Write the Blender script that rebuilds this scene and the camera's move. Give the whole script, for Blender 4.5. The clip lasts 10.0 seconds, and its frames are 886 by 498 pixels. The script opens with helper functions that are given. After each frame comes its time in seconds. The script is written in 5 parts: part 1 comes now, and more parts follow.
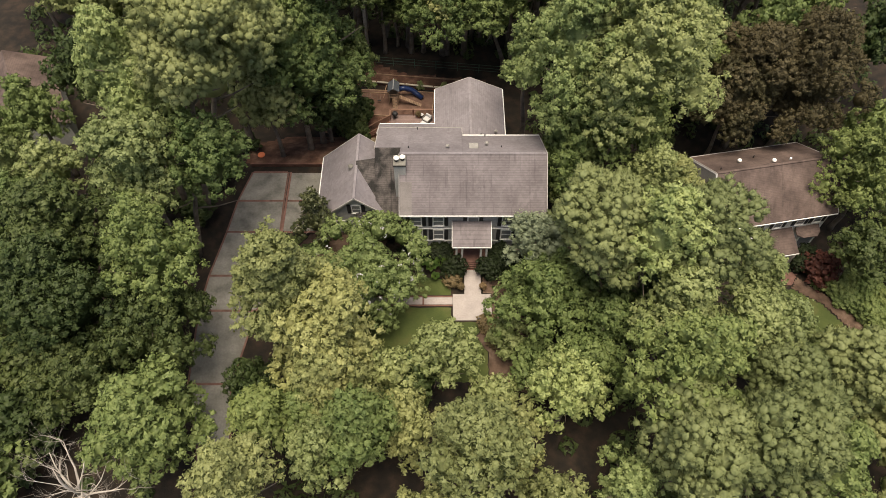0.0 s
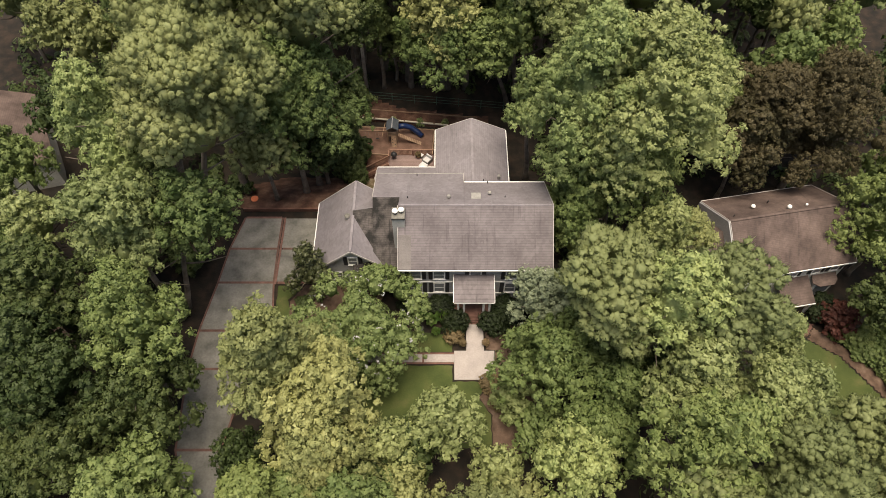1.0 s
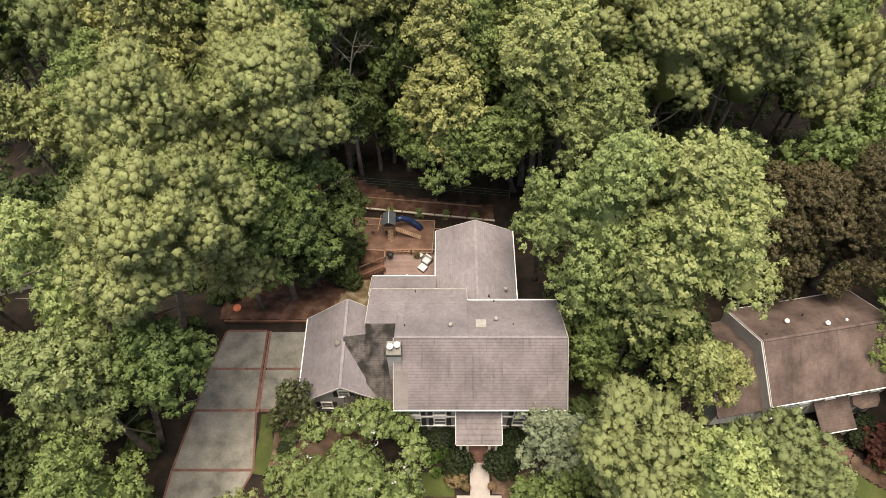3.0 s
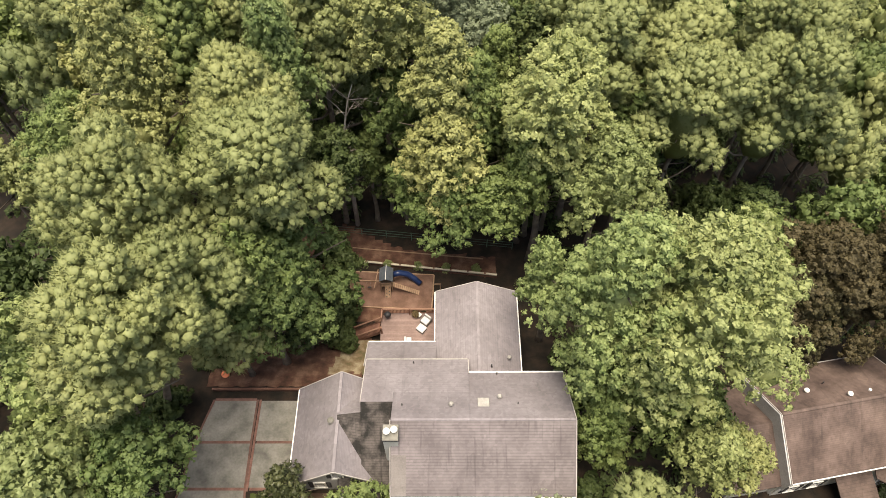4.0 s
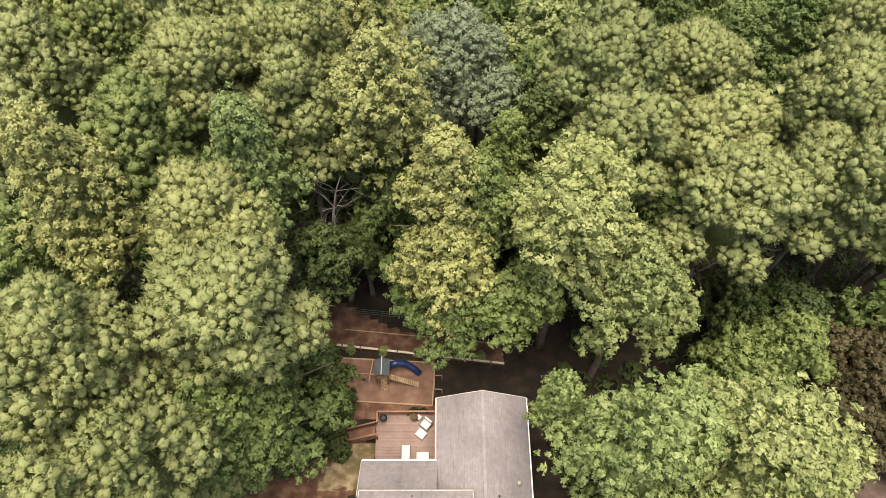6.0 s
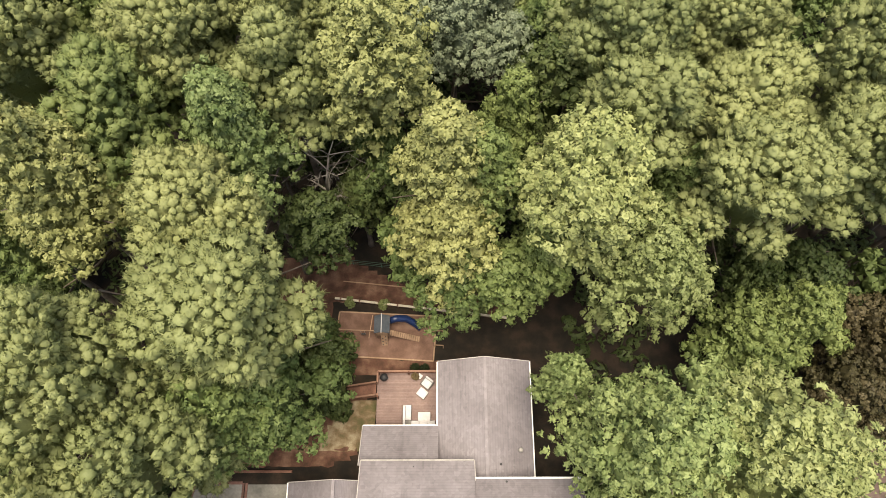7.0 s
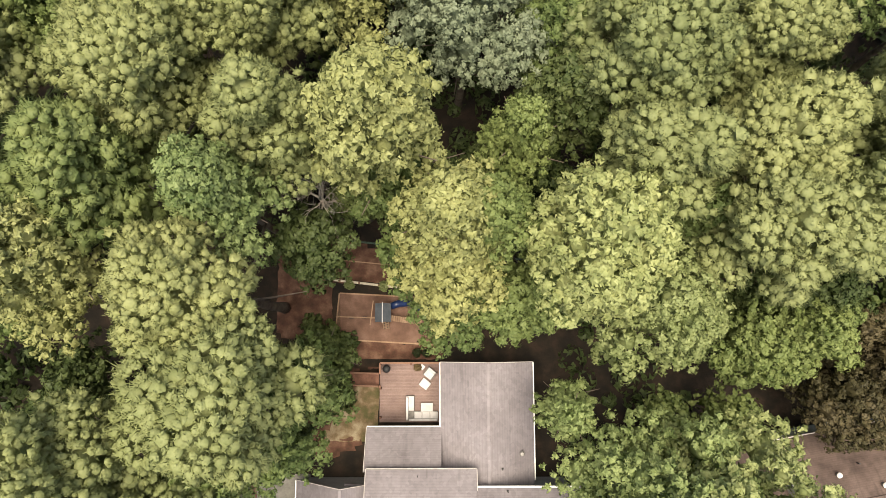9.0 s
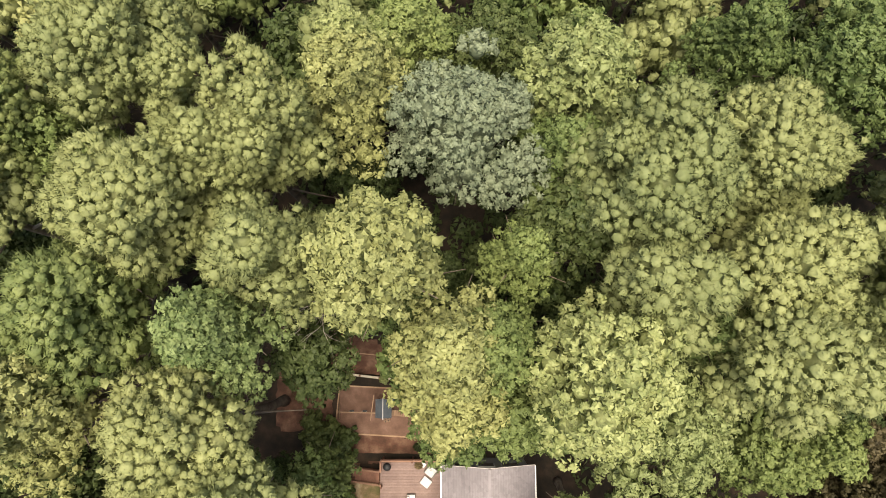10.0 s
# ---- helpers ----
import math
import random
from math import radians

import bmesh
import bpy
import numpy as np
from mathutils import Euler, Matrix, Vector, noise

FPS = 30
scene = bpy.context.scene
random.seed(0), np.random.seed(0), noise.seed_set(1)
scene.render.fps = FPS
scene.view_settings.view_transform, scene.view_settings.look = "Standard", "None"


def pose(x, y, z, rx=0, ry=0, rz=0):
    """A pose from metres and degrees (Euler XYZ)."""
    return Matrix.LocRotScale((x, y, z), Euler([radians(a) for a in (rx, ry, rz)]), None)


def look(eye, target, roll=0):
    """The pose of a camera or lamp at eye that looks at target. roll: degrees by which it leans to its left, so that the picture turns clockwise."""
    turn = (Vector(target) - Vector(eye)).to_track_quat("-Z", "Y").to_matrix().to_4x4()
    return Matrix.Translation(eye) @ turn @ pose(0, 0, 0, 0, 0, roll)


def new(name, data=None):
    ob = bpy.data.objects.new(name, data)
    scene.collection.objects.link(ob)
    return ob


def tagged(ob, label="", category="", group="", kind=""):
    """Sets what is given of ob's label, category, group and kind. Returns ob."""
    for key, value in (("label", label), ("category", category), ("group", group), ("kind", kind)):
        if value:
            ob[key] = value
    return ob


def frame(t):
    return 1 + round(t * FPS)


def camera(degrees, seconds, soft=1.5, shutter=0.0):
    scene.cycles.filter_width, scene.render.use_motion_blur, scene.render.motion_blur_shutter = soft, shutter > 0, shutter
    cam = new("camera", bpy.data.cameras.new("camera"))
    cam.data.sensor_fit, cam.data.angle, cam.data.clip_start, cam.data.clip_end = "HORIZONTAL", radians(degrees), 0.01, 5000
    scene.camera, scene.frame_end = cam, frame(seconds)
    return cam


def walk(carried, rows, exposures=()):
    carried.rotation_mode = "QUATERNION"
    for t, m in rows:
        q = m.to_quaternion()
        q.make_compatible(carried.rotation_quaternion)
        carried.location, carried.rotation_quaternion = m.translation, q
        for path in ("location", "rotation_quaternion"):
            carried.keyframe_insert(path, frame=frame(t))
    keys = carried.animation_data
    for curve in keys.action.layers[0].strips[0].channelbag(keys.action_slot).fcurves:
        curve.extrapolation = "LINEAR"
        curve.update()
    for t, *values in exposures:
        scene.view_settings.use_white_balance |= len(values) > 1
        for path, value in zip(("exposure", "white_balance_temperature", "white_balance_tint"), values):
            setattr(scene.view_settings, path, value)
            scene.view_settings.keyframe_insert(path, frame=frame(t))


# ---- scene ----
cam = camera(65.2, 10.0, 0.85)
METRES, EYE, TILT, LEAN, TURN = 74.0, 65.0, -57.0, 0.0, 0.0
ROWS = [
    (0.0, 0.0, 0.0, 0.0, -0.0, -0.0, -0.0),
    (0.5, -0.0002, 0.0226, 0.0346, 0.03, 0.14, -0.0),
    (1.0, -0.0007, 0.0458, 0.0708, 0.03, 0.27, 0.0),
    (1.5, -0.0007, 0.0697, 0.108, 0.07, 0.44, 0.0),
    (2.0, -0.0004, 0.0942, 0.1461, 0.12, 0.62, 0.02),
    (2.5, 0.0, 0.1191, 0.1853, 0.17, 0.79, 0.02),
    (4.0, -0.0008, 0.194, 0.3063, 0.11, 1.26, 0.08),
    (4.5, -0.001, 0.2205, 0.3493, 0.11, 1.43, 0.09),
    (5.0, -0.0011, 0.2472, 0.3936, 0.13, 1.57, 0.09),
    (5.5, -0.0011, 0.2744, 0.438, 0.16, 1.72, 0.08),
    (6.0, -0.0004, 0.2998, 0.4804, 0.26, -1.69, 0.17),
    (7.5, -0.0016, 0.3818, 0.6197, 0.3, -15.92, 0.3),
    (8.0, -0.0018, 0.4088, 0.6669, 0.35, -20.6, 0.35),
    (8.5, -0.0018, 0.4352, 0.7137, 0.39, -25.16, 0.42),
    (9.0, -0.0039, 0.4628, 0.7609, 0.22, -25.88, 0.39),
    (9.5, -0.0019, 0.4895, 0.8094, 0.38, -25.5, 0.46),
    (10.0, -0.0024, 0.5157, 0.8564, 0.33, -24.96, 0.51),
]
walk(cam, [(t, pose(0, 0, EYE, TILT, LEAN, TURN) @ pose(METRES * x, METRES * y, METRES * z, 90 + pitch, roll, yaw)) for t, x, y, z, yaw, pitch, roll in ROWS],
     [(0.0, 0.5, 7550, 9.5), (2.5, 0.72, 7550, 9.5), (5.0, 1.1, 7550, 8.0), (7.5, 0.93, 7600, 8.0), (10.0, 1.0, 7600, 8.5)])

# ---- light ----
world = bpy.data.worlds.new("overcast_sky")
scene.world = world
world.use_nodes = True
wn = world.node_tree.nodes
sky = wn.new("ShaderNodeTexSky")
sky.sky_type, sky.sun_disc = "NISHITA", False
sky.sun_elevation, sky.sun_rotation = radians(85), radians(190)
sky.air_density, sky.dust_density = 1.0, 3.0
wn["Background"].inputs["Strength"].default_value = 0.125
world.node_tree.links.new(sky.outputs[0], wn["Background"].inputs["Color"])

sun_data = bpy.data.lights.new("sun", "SUN")
sun_data.energy, sun_data.angle, sun_data.color = 3.55, radians(40), (1.0, 0.94, 0.84)
sun = new("sun", sun_data)
sun.matrix_world = look((-1, -6, 70), (0, 0, 0))



# ---- materials ----
def material(name):
    m = bpy.data.materials.new(name)
    m.use_nodes = True
    return m, m.node_tree.nodes, m.node_tree.links, m.node_tree.nodes["Principled BSDF"]


def ramp(nodes, stops):
    r = nodes.new("ShaderNodeValToRGB")
    els = r.color_ramp.elements
    while len(els) < len(stops):
        els.new(0.5)
    for e, (p, c) in zip(els, stops):
        e.position, e.color = p, (*c, 1)
    return r


def rough_mat(name, stops, scale=1.0, fine=12.0, rough=0.9, bump=0.3, island=0.0, obj_random=0.0, metal=0.0, detail=6.0):
    """Two scales of noise: a broad one picks from the stops, a fine one varies the value and gives relief."""
    m, n, l, b = material(name)
    tc = n.new("ShaderNodeTexCoord")
    broad = n.new("ShaderNodeTexNoise")
    broad.inputs["Scale"].default_value, broad.inputs["Detail"].default_value = scale, detail
    small = n.new("ShaderNodeTexNoise")
    small.inputs["Scale"].default_value, small.inputs["Detail"].default_value = fine, 3
    geo = n.new("ShaderNodeNewGeometry")
    l.new(geo.outputs["Position"], broad.inputs["Vector"])
    l.new(geo.outputs["Position"], small.inputs["Vector"])
    r = ramp(n, stops)
    l.new(broad.outputs["Fac"], r.inputs[0])
    hsv = n.new("ShaderNodeHueSaturation")
    value = n.new("ShaderNodeMapRange")
    value.inputs["To Min"].default_value, value.inputs["To Max"].default_value = 0.7, 1.3
    l.new(small.outputs["Fac"], value.inputs["Value"])
    last = value.outputs[0]
    if island or obj_random:
        src = geo.outputs["Random Per Island"] if island else n.new("ShaderNodeObjectInfo").outputs["Random"]
        amount = island or obj_random
        mr = n.new("ShaderNodeMapRange")
        mr.inputs["To Min"].default_value, mr.inputs["To Max"].default_value = 1 - amount, 1 + amount
        l.new(src, mr.inputs["Value"])
        mul = n.new("ShaderNodeMath")
        mul.operation = "MULTIPLY"
        l.new(last, mul.inputs[0]), l.new(mr.outputs[0], mul.inputs[1])
        last = mul.outputs[0]
    l.new(last, hsv.inputs["Value"])
    l.new(r.outputs[0], hsv.inputs["Color"])
    l.new(hsv.outputs[0], b.inputs["Base Color"])
    b.inputs["Roughness"].default_value, b.inputs["Metallic"].default_value = rough, metal
    if bump:
        bp = n.new("ShaderNodeBump")
        bp.inputs["Strength"].default_value, bp.inputs["Distance"].default_value = bump, 0.03
        l.new(small.outputs["Fac"], bp.inputs["Height"])
        l.new(bp.outputs[0], b.inputs["Normal"])
    return m


def leaf_mat(name, dark, light, through_light=0.38, patch=0.55, rough=0.55, each=0.62, relief=0.0):
    """Leaves: colour from the tree, its patches and each leaf; light shines through them."""
    m, n, l, b = material(name)
    geo = n.new("ShaderNodeNewGeometry")
    info = n.new("ShaderNodeObjectInfo")
    noise_t = n.new("ShaderNodeTexNoise")
    noise_t.inputs["Scale"].default_value, noise_t.inputs["Detail"].default_value = patch, 4
    l.new(geo.outputs["Position"], noise_t.inputs["Vector"])
    mix = n.new("ShaderNodeMath")
    mix.operation = "MULTIPLY_ADD"
    mix.inputs[1].default_value = each
    l.new(geo.outputs["Random Per Island"], mix.inputs[0])
    sc = n.new("ShaderNodeMapRange")
    sc.inputs["From Min"].default_value, sc.inputs["From Max"].default_value = 0.3, 0.7
    sc.inputs["To Min"].default_value, sc.inputs["To Max"].default_value = 0.0, 0.55
    l.new(noise_t.outputs["Fac"], sc.inputs["Value"])
    l.new(sc.outputs[0], mix.inputs[2])
    speck = n.new("ShaderNodeTexNoise")
    speck.inputs["Scale"].default_value, speck.inputs["Detail"].default_value = 7.0, 3
    l.new(geo.outputs["Position"], speck.inputs["Vector"])
    fine = n.new("ShaderNodeMath")
    fine.operation = "MULTIPLY_ADD"
    fine.inputs[1].default_value = 0.4
    l.new(speck.outputs["Fac"], fine.inputs[0])
    less = n.new("ShaderNodeMath")
    less.operation = "SUBTRACT"
    less.inputs[1].default_value = 0.2
    l.new(mix.outputs[0], less.inputs[0])
    l.new(less.outputs[0], fine.inputs[2])
    r = ramp(n, [(0.0, dark), (1.0, light)])
    l.new(fine.outputs[0], r.inputs[0])
    hsv = n.new("ShaderNodeHueSaturation")
    hue = n.new("ShaderNodeMapRange")
    hue.inputs["To Min"].default_value, hue.inputs["To Max"].default_value = 0.487, 0.513
    l.new(info.outputs["Random"], hue.inputs["Value"])
    l.new(hue.outputs[0], hsv.inputs["Hue"])
    val = n.new("ShaderNodeMapRange")
    val.inputs["To Min"].default_value, val.inputs["To Max"].default_value = 1.2, 0.8
    l.new(info.outputs["Random"], val.inputs["Value"])
    l.new(val.outputs[0], hsv.inputs["Value"])
    l.new(r.outputs[0], hsv.inputs["Color"])
    l.new(hsv.outputs[0], b.inputs["Base Color"])
    b.inputs["Roughness"].default_value = rough
    b.inputs["Specular IOR Level"].default_value = 0.25
    if relief:
        bp = n.new("ShaderNodeBump")
        bp.inputs["Strength"].default_value, bp.inputs["Distance"].default_value = relief, 0.12
        l.new(speck.outputs["Fac"], bp.inputs["Height"])
        l.new(bp.outputs[0], b.inputs["Normal"])
    tr = n.new("ShaderNodeBsdfTranslucent")
    l.new(hsv.outputs[0], tr.inputs["Color"])
    ms = n.new("ShaderNodeMixShader")
    ms.inputs[0].default_value = through_light
    l.new(b.outputs[0], ms.inputs[1]), l.new(tr.outputs[0], ms.inputs[2])
    l.new(ms.outputs[0], n["Material Output"].inputs["Surface"])
    return m


def shingle_mat(name, dark, light, course, stain_scale=0.35, lines=0.6, soft=0.16, streak=0.75):
    """Asphalt shingles: courses that step with the height, tabs of uneven tone, broad streaky stains."""
    m, n, l, b = material(name)
    geo = n.new("ShaderNodeNewGeometry")
    mp = n.new("ShaderNodeMapping")
    mp.inputs["Scale"].default_value = (1, 1, 0.35)
    l.new(geo.outputs["Position"], mp.inputs["Vector"])
    broad = n.new("ShaderNodeTexNoise")
    broad.inputs["Scale"].default_value, broad.inputs["Detail"].default_value, broad.inputs["Roughness"].default_value = stain_scale, 5, 0.6
    l.new(mp.outputs[0], broad.inputs["Vector"])
    tabs = n.new("ShaderNodeTexVoronoi")
    tabs.inputs["Scale"].default_value = 3.6
    l.new(geo.outputs["Position"], tabs.inputs["Vector"])
    sep = n.new("ShaderNodeSeparateXYZ")
    l.new(geo.outputs["Position"], sep.inputs[0])
    div = n.new("ShaderNodeMath")
    div.operation = "MULTIPLY"
    div.inputs[1].default_value = 1 / course
    l.new(sep.outputs["Z"], div.inputs[0])
    saw = n.new("ShaderNodeMath")
    saw.operation = "FRACT"
    l.new(div.outputs[0], saw.inputs[0])
    line = n.new("ShaderNodeMapRange")
    line.inputs["From Min"].default_value, line.inputs["From Max"].default_value = 0.0, 0.35
    line.inputs["To Min"].default_value, line.inputs["To Max"].default_value = lines, 1.06
    l.new(saw.outputs[0], line.inputs["Value"])
    r = ramp(n, [(0.5 - soft, dark), (0.5 + soft, light)])
    l.new(broad.outputs["Fac"], r.inputs[0])
    tone = n.new("ShaderNodeMapRange")
    tone.inputs["To Min"].default_value, tone.inputs["To Max"].default_value = 0.86, 1.14
    l.new(tabs.outputs["Color"], tone.inputs["Value"])
    down = n.new("ShaderNodeMapping")
    down.inputs["Scale"].default_value = (2.6, 0.28, 0.28)
    l.new(geo.outputs["Position"], down.inputs["Vector"])
    runs = n.new("ShaderNodeTexNoise")
    runs.inputs["Scale"].default_value, runs.inputs["Detail"].default_value = 1.0, 3
    l.new(down.outputs[0], runs.inputs["Vector"])
    stain = n.new("ShaderNodeMapRange")
    stain.inputs["From Min"].default_value, stain.inputs["From Max"].default_value = 0.58, 0.72
    stain.inputs["To Min"].default_value, stain.inputs["To Max"].default_value = 1.0, streak
    l.new(runs.outputs["Fac"], stain.inputs["Value"])
    worn = n.new("ShaderNodeMath")
    worn.operation = "MULTIPLY"
    l.new(tone.outputs[0], worn.inputs[0]), l.new(stain.outputs[0], worn.inputs[1])
    mul = n.new("ShaderNodeMath")
    mul.operation = "MULTIPLY"
    l.new(worn.outputs[0], mul.inputs[0]), l.new(line.outputs[0], mul.inputs[1])
    hsv = n.new("ShaderNodeHueSaturation")
    l.new(mul.outputs[0], hsv.inputs["Value"]), l.new(r.outputs[0], hsv.inputs["Color"])
    l.new(hsv.outputs[0], b.inputs["Base Color"])
    b.inputs["Roughness"].default_value = 0.8
    bp = n.new("ShaderNodeBump")
    bp.inputs["Strength"].default_value, bp.inputs["Distance"].default_value = 0.5, 0.02
    l.new(saw.outputs[0], bp.inputs["Height"]), l.new(bp.outputs[0], b.inputs["Normal"])
    return m


# Litter and soil taken nearly to black: the deep shade under the crowns is coloured in.
SOIL = rough_mat("shaded_leaf_litter", [(0.35, (0.008, 0.006, 0.004)), (0.5, (0.016, 0.011, 0.007)), (0.68, (0.032, 0.02, 0.013))], 0.8, 6, 1.0, 0.7)
GRASS = rough_mat("lawn_grass", [(0.3, (0.035, 0.052, 0.012)), (0.55, (0.055, 0.072, 0.018)), (0.75, (0.09, 0.09, 0.032))], 0.5, 9, 1.0, 0.5)
CONCRETE = rough_mat("aged_concrete", [(0.3, (0.1, 0.097, 0.086)), (0.45, (0.165, 0.158, 0.14)), (0.65, (0.23, 0.22, 0.198))], 0.55, 5, 0.9, 0.15, obj_random=0.08)
PALE_WALK = rough_mat("pale_concrete", [(0.3, (0.29, 0.258, 0.247)), (0.7, (0.37, 0.33, 0.315))], 0.8, 8, 0.85, 0.1)
BRICK = rough_mat("red_brick", [(0.3, (0.11, 0.055, 0.043)), (0.7, (0.19, 0.1, 0.08))], 1.5, 9, 0.9, 0.3, obj_random=0.15)
SHINGLE = shingle_mat("grey_brown_shingle", (0.14, 0.125, 0.137), (0.225, 0.207, 0.226), 0.11, 0.3, 0.9, 0.26, 0.85)
# Streaked shingle for front slopes; their weaker light is put into the darker colour.
SHINGLE_SHADED = shingle_mat("shaded_streaked_shingle", (0.1, 0.085, 0.09), (0.19, 0.166, 0.175), 0.15, 0.35, 0.74, 0.26, 0.68)
SHINGLE_BROWN = shingle_mat("brown_shingle", (0.05, 0.033, 0.029), (0.135, 0.096, 0.084), 0.11, 0.4, 0.8)
# Much darker shingle with near-black blotches and streaks.
SHINGLE_DARK = shingle_mat("dark_blotched_shingle", (0.01, 0.009, 0.008), (0.09, 0.077, 0.074), 0.15, 0.8, 0.6, 0.1, 0.4)
SIDING = rough_mat("grey_siding", [(0.3, (0.36, 0.36, 0.37)), (0.7, (0.44, 0.44, 0.45))], 0.6, 6, 0.7, 0.05)
WHITE = rough_mat("white_paint", [(0.3, (0.74, 0.73, 0.71)), (0.7, (0.82, 0.81, 0.79))], 0.8, 6, 0.55, 0.05)
TRIM = rough_mat("weathered_trim_paint", [(0.3, (0.36, 0.33, 0.32)), (0.7, (0.5, 0.47, 0.46))], 0.8, 6, 0.7, 0.05)
# Smooth panes with an even pale grey base colour.
GLASS, gn, gl, gb = material("pale_window_glass")
gb.inputs["Base Color"].default_value, gb.inputs["Roughness"].default_value = (0.2, 0.21, 0.22, 1), 0.08
METAL = rough_mat("grey_metal", [(0.3, (0.2, 0.19, 0.18)), (0.7, (0.3, 0.29, 0.27))], 2, 12, 0.5, 0.05)
DECK = rough_mat("brown_deck_boards", [(0.3, (0.16, 0.108, 0.098)), (0.7, (0.235, 0.165, 0.15))], 0.7, 9, 0.8, 0.15, obj_random=0.1)
TIMBER = rough_mat("weathered_timber", [(0.3, (0.22, 0.135, 0.085)), (0.7, (0.36, 0.245, 0.165))], 0.9, 9, 0.9, 0.3, obj_random=0.08)
RAIL = rough_mat("reddish_rail_timber", [(0.3, (0.19, 0.1, 0.07)), (0.7, (0.29, 0.17, 0.12))], 0.9, 9, 0.85, 0.2)
REDWOOD = rough_mat("red_brown_timber", [(0.3, (0.1, 0.045, 0.032)), (0.7, (0.2, 0.1, 0.07))], 0.9, 9, 0.9, 0.3)
CHIPS = rough_mat("wood_chips", [(0.3, (0.1, 0.055, 0.04)), (0.5, (0.15, 0.086, 0.063)), (0.7, (0.2, 0.122, 0.092))], 0.9, 14, 1.0, 0.6)
CUSHION = rough_mat("off_white_cushion", [(0.3, (0.44, 0.43, 0.44)), (0.7, (0.53, 0.52, 0.53))], 2, 20, 0.9, 0.1)
WICKER = rough_mat("grey_wicker", [(0.3, (0.12, 0.115, 0.11)), (0.7, (0.22, 0.21, 0.2))], 2, 40, 0.8, 0.4)
BLUE = rough_mat("blue_plastic", [(0.3, (0.008, 0.02, 0.07)), (0.7, (0.013, 0.032, 0.11))], 1, 8, 0.35, 0.03)
CANVAS = rough_mat("slate_canvas", [(0.3, (0.045, 0.055, 0.07)), (0.7, (0.075, 0.088, 0.105))], 1.5, 10, 0.8, 0.1)
ORANGE = rough_mat("orange_plastic", [(0.3, (0.55, 0.14, 0.06)), (0.7, (0.68, 0.2, 0.09))], 2, 10, 0.5, 0.05)
TERRACOTTA = rough_mat("terracotta", [(0.3, (0.28, 0.14, 0.09)), (0.7, (0.38, 0.2, 0.14))], 3, 20, 0.9, 0.2)
STRAW = rough_mat("straw_mulch", [(0.3, (0.055, 0.034, 0.023)), (0.5, (0.1, 0.063, 0.045)), (0.7, (0.17, 0.118, 0.088))], 0.9, 12, 1.0, 0.6)
RED_SOIL = rough_mat("bare_red_soil", [(0.32, (0.05, 0.025, 0.016)), (0.5, (0.1, 0.048, 0.032)), (0.68, (0.18, 0.105, 0.072))], 0.9, 7, 1.0, 0.7)
BLACK = rough_mat("black_paint", [(0.3, (0.012, 0.012, 0.014)), (0.7, (0.025, 0.025, 0.028))], 1.0, 8, 0.6, 0.05)
BARK = rough_mat("grey_brown_bark", [(0.3, (0.09, 0.07, 0.055)), (0.7, (0.22, 0.18, 0.145))], 1.2, 10, 1.0, 0.8)
PALE_BARK = rough_mat("pale_dead_wood", [(0.3, (0.34, 0.3, 0.26)), (0.7, (0.55, 0.5, 0.45))], 1.2, 10, 1.0, 0.6)

LEAF = {
    "bro": leaf_mat("green_leaves", (0.081, 0.128, 0.037), (0.239, 0.297, 0.111)),
    "grn": leaf_mat("fresh_green_leaves", (0.146, 0.207, 0.07), (0.377, 0.44, 0.188)),
    "yel": leaf_mat("yellow_green_leaves", (0.156, 0.176, 0.062), (0.385, 0.408, 0.177)),
    "lig": leaf_mat("light_olive_leaves", (0.142, 0.184, 0.062), (0.363, 0.407, 0.183)),
    # dark foliage whose colour also holds the shade below taller crowns
    "oak": leaf_mat("dark_shaded_oak_leaves", (0.032, 0.056, 0.017), (0.115, 0.149, 0.055)),
    "grey": leaf_mat("grey_green_leaves", (0.122, 0.161, 0.1), (0.297, 0.343, 0.225)),
    "brn": leaf_mat("rusty_olive_leaves", (0.041, 0.037, 0.017), (0.124, 0.109, 0.056)),
    "crape": leaf_mat("crape_myrtle_leaves", (0.082, 0.133, 0.04), (0.272, 0.332, 0.134)),
    "pine": leaf_mat("pine_needles", (0.196, 0.226, 0.091), (0.338, 0.376, 0.174), 0.36, each=0.25, relief=0.35),
    "pineg": leaf_mat("green_pine_needles", (0.106, 0.153, 0.051), (0.324, 0.366, 0.144), 0.36, each=0.25, relief=0.35),
    "mag": leaf_mat("magnolia_leaves", (0.022, 0.034, 0.014), (0.11, 0.118, 0.055), 0.15, 0.9, 0.35),
    # boxwood green cut to near black, with the shade along the wall in it
    "hedge": leaf_mat("shaded_boxwood_leaves", (0.01, 0.017, 0.007), (0.03, 0.046, 0.017)),
    "red": leaf_mat("dark_red_leaves", (0.05, 0.02, 0.016), (0.16, 0.06, 0.045)),
    "flower": leaf_mat("faded_pink_brown_leaves", (0.1, 0.08, 0.035), (0.28, 0.2, 0.11)),
    "broad": leaf_mat("broad_green_leaves", (0.06, 0.12, 0.025), (0.17, 0.27, 0.07)),
}


# ---- mesh helpers ----
def link(name, mesh, mat, parent=None, label="", m=None):
    ob = new(name, mesh)
    if mat and not mesh.materials:
        mesh.materials.append(mat)
    ob.parent = parent
    if m is not None:
        ob.matrix_basis = m
    return tagged(ob, label)


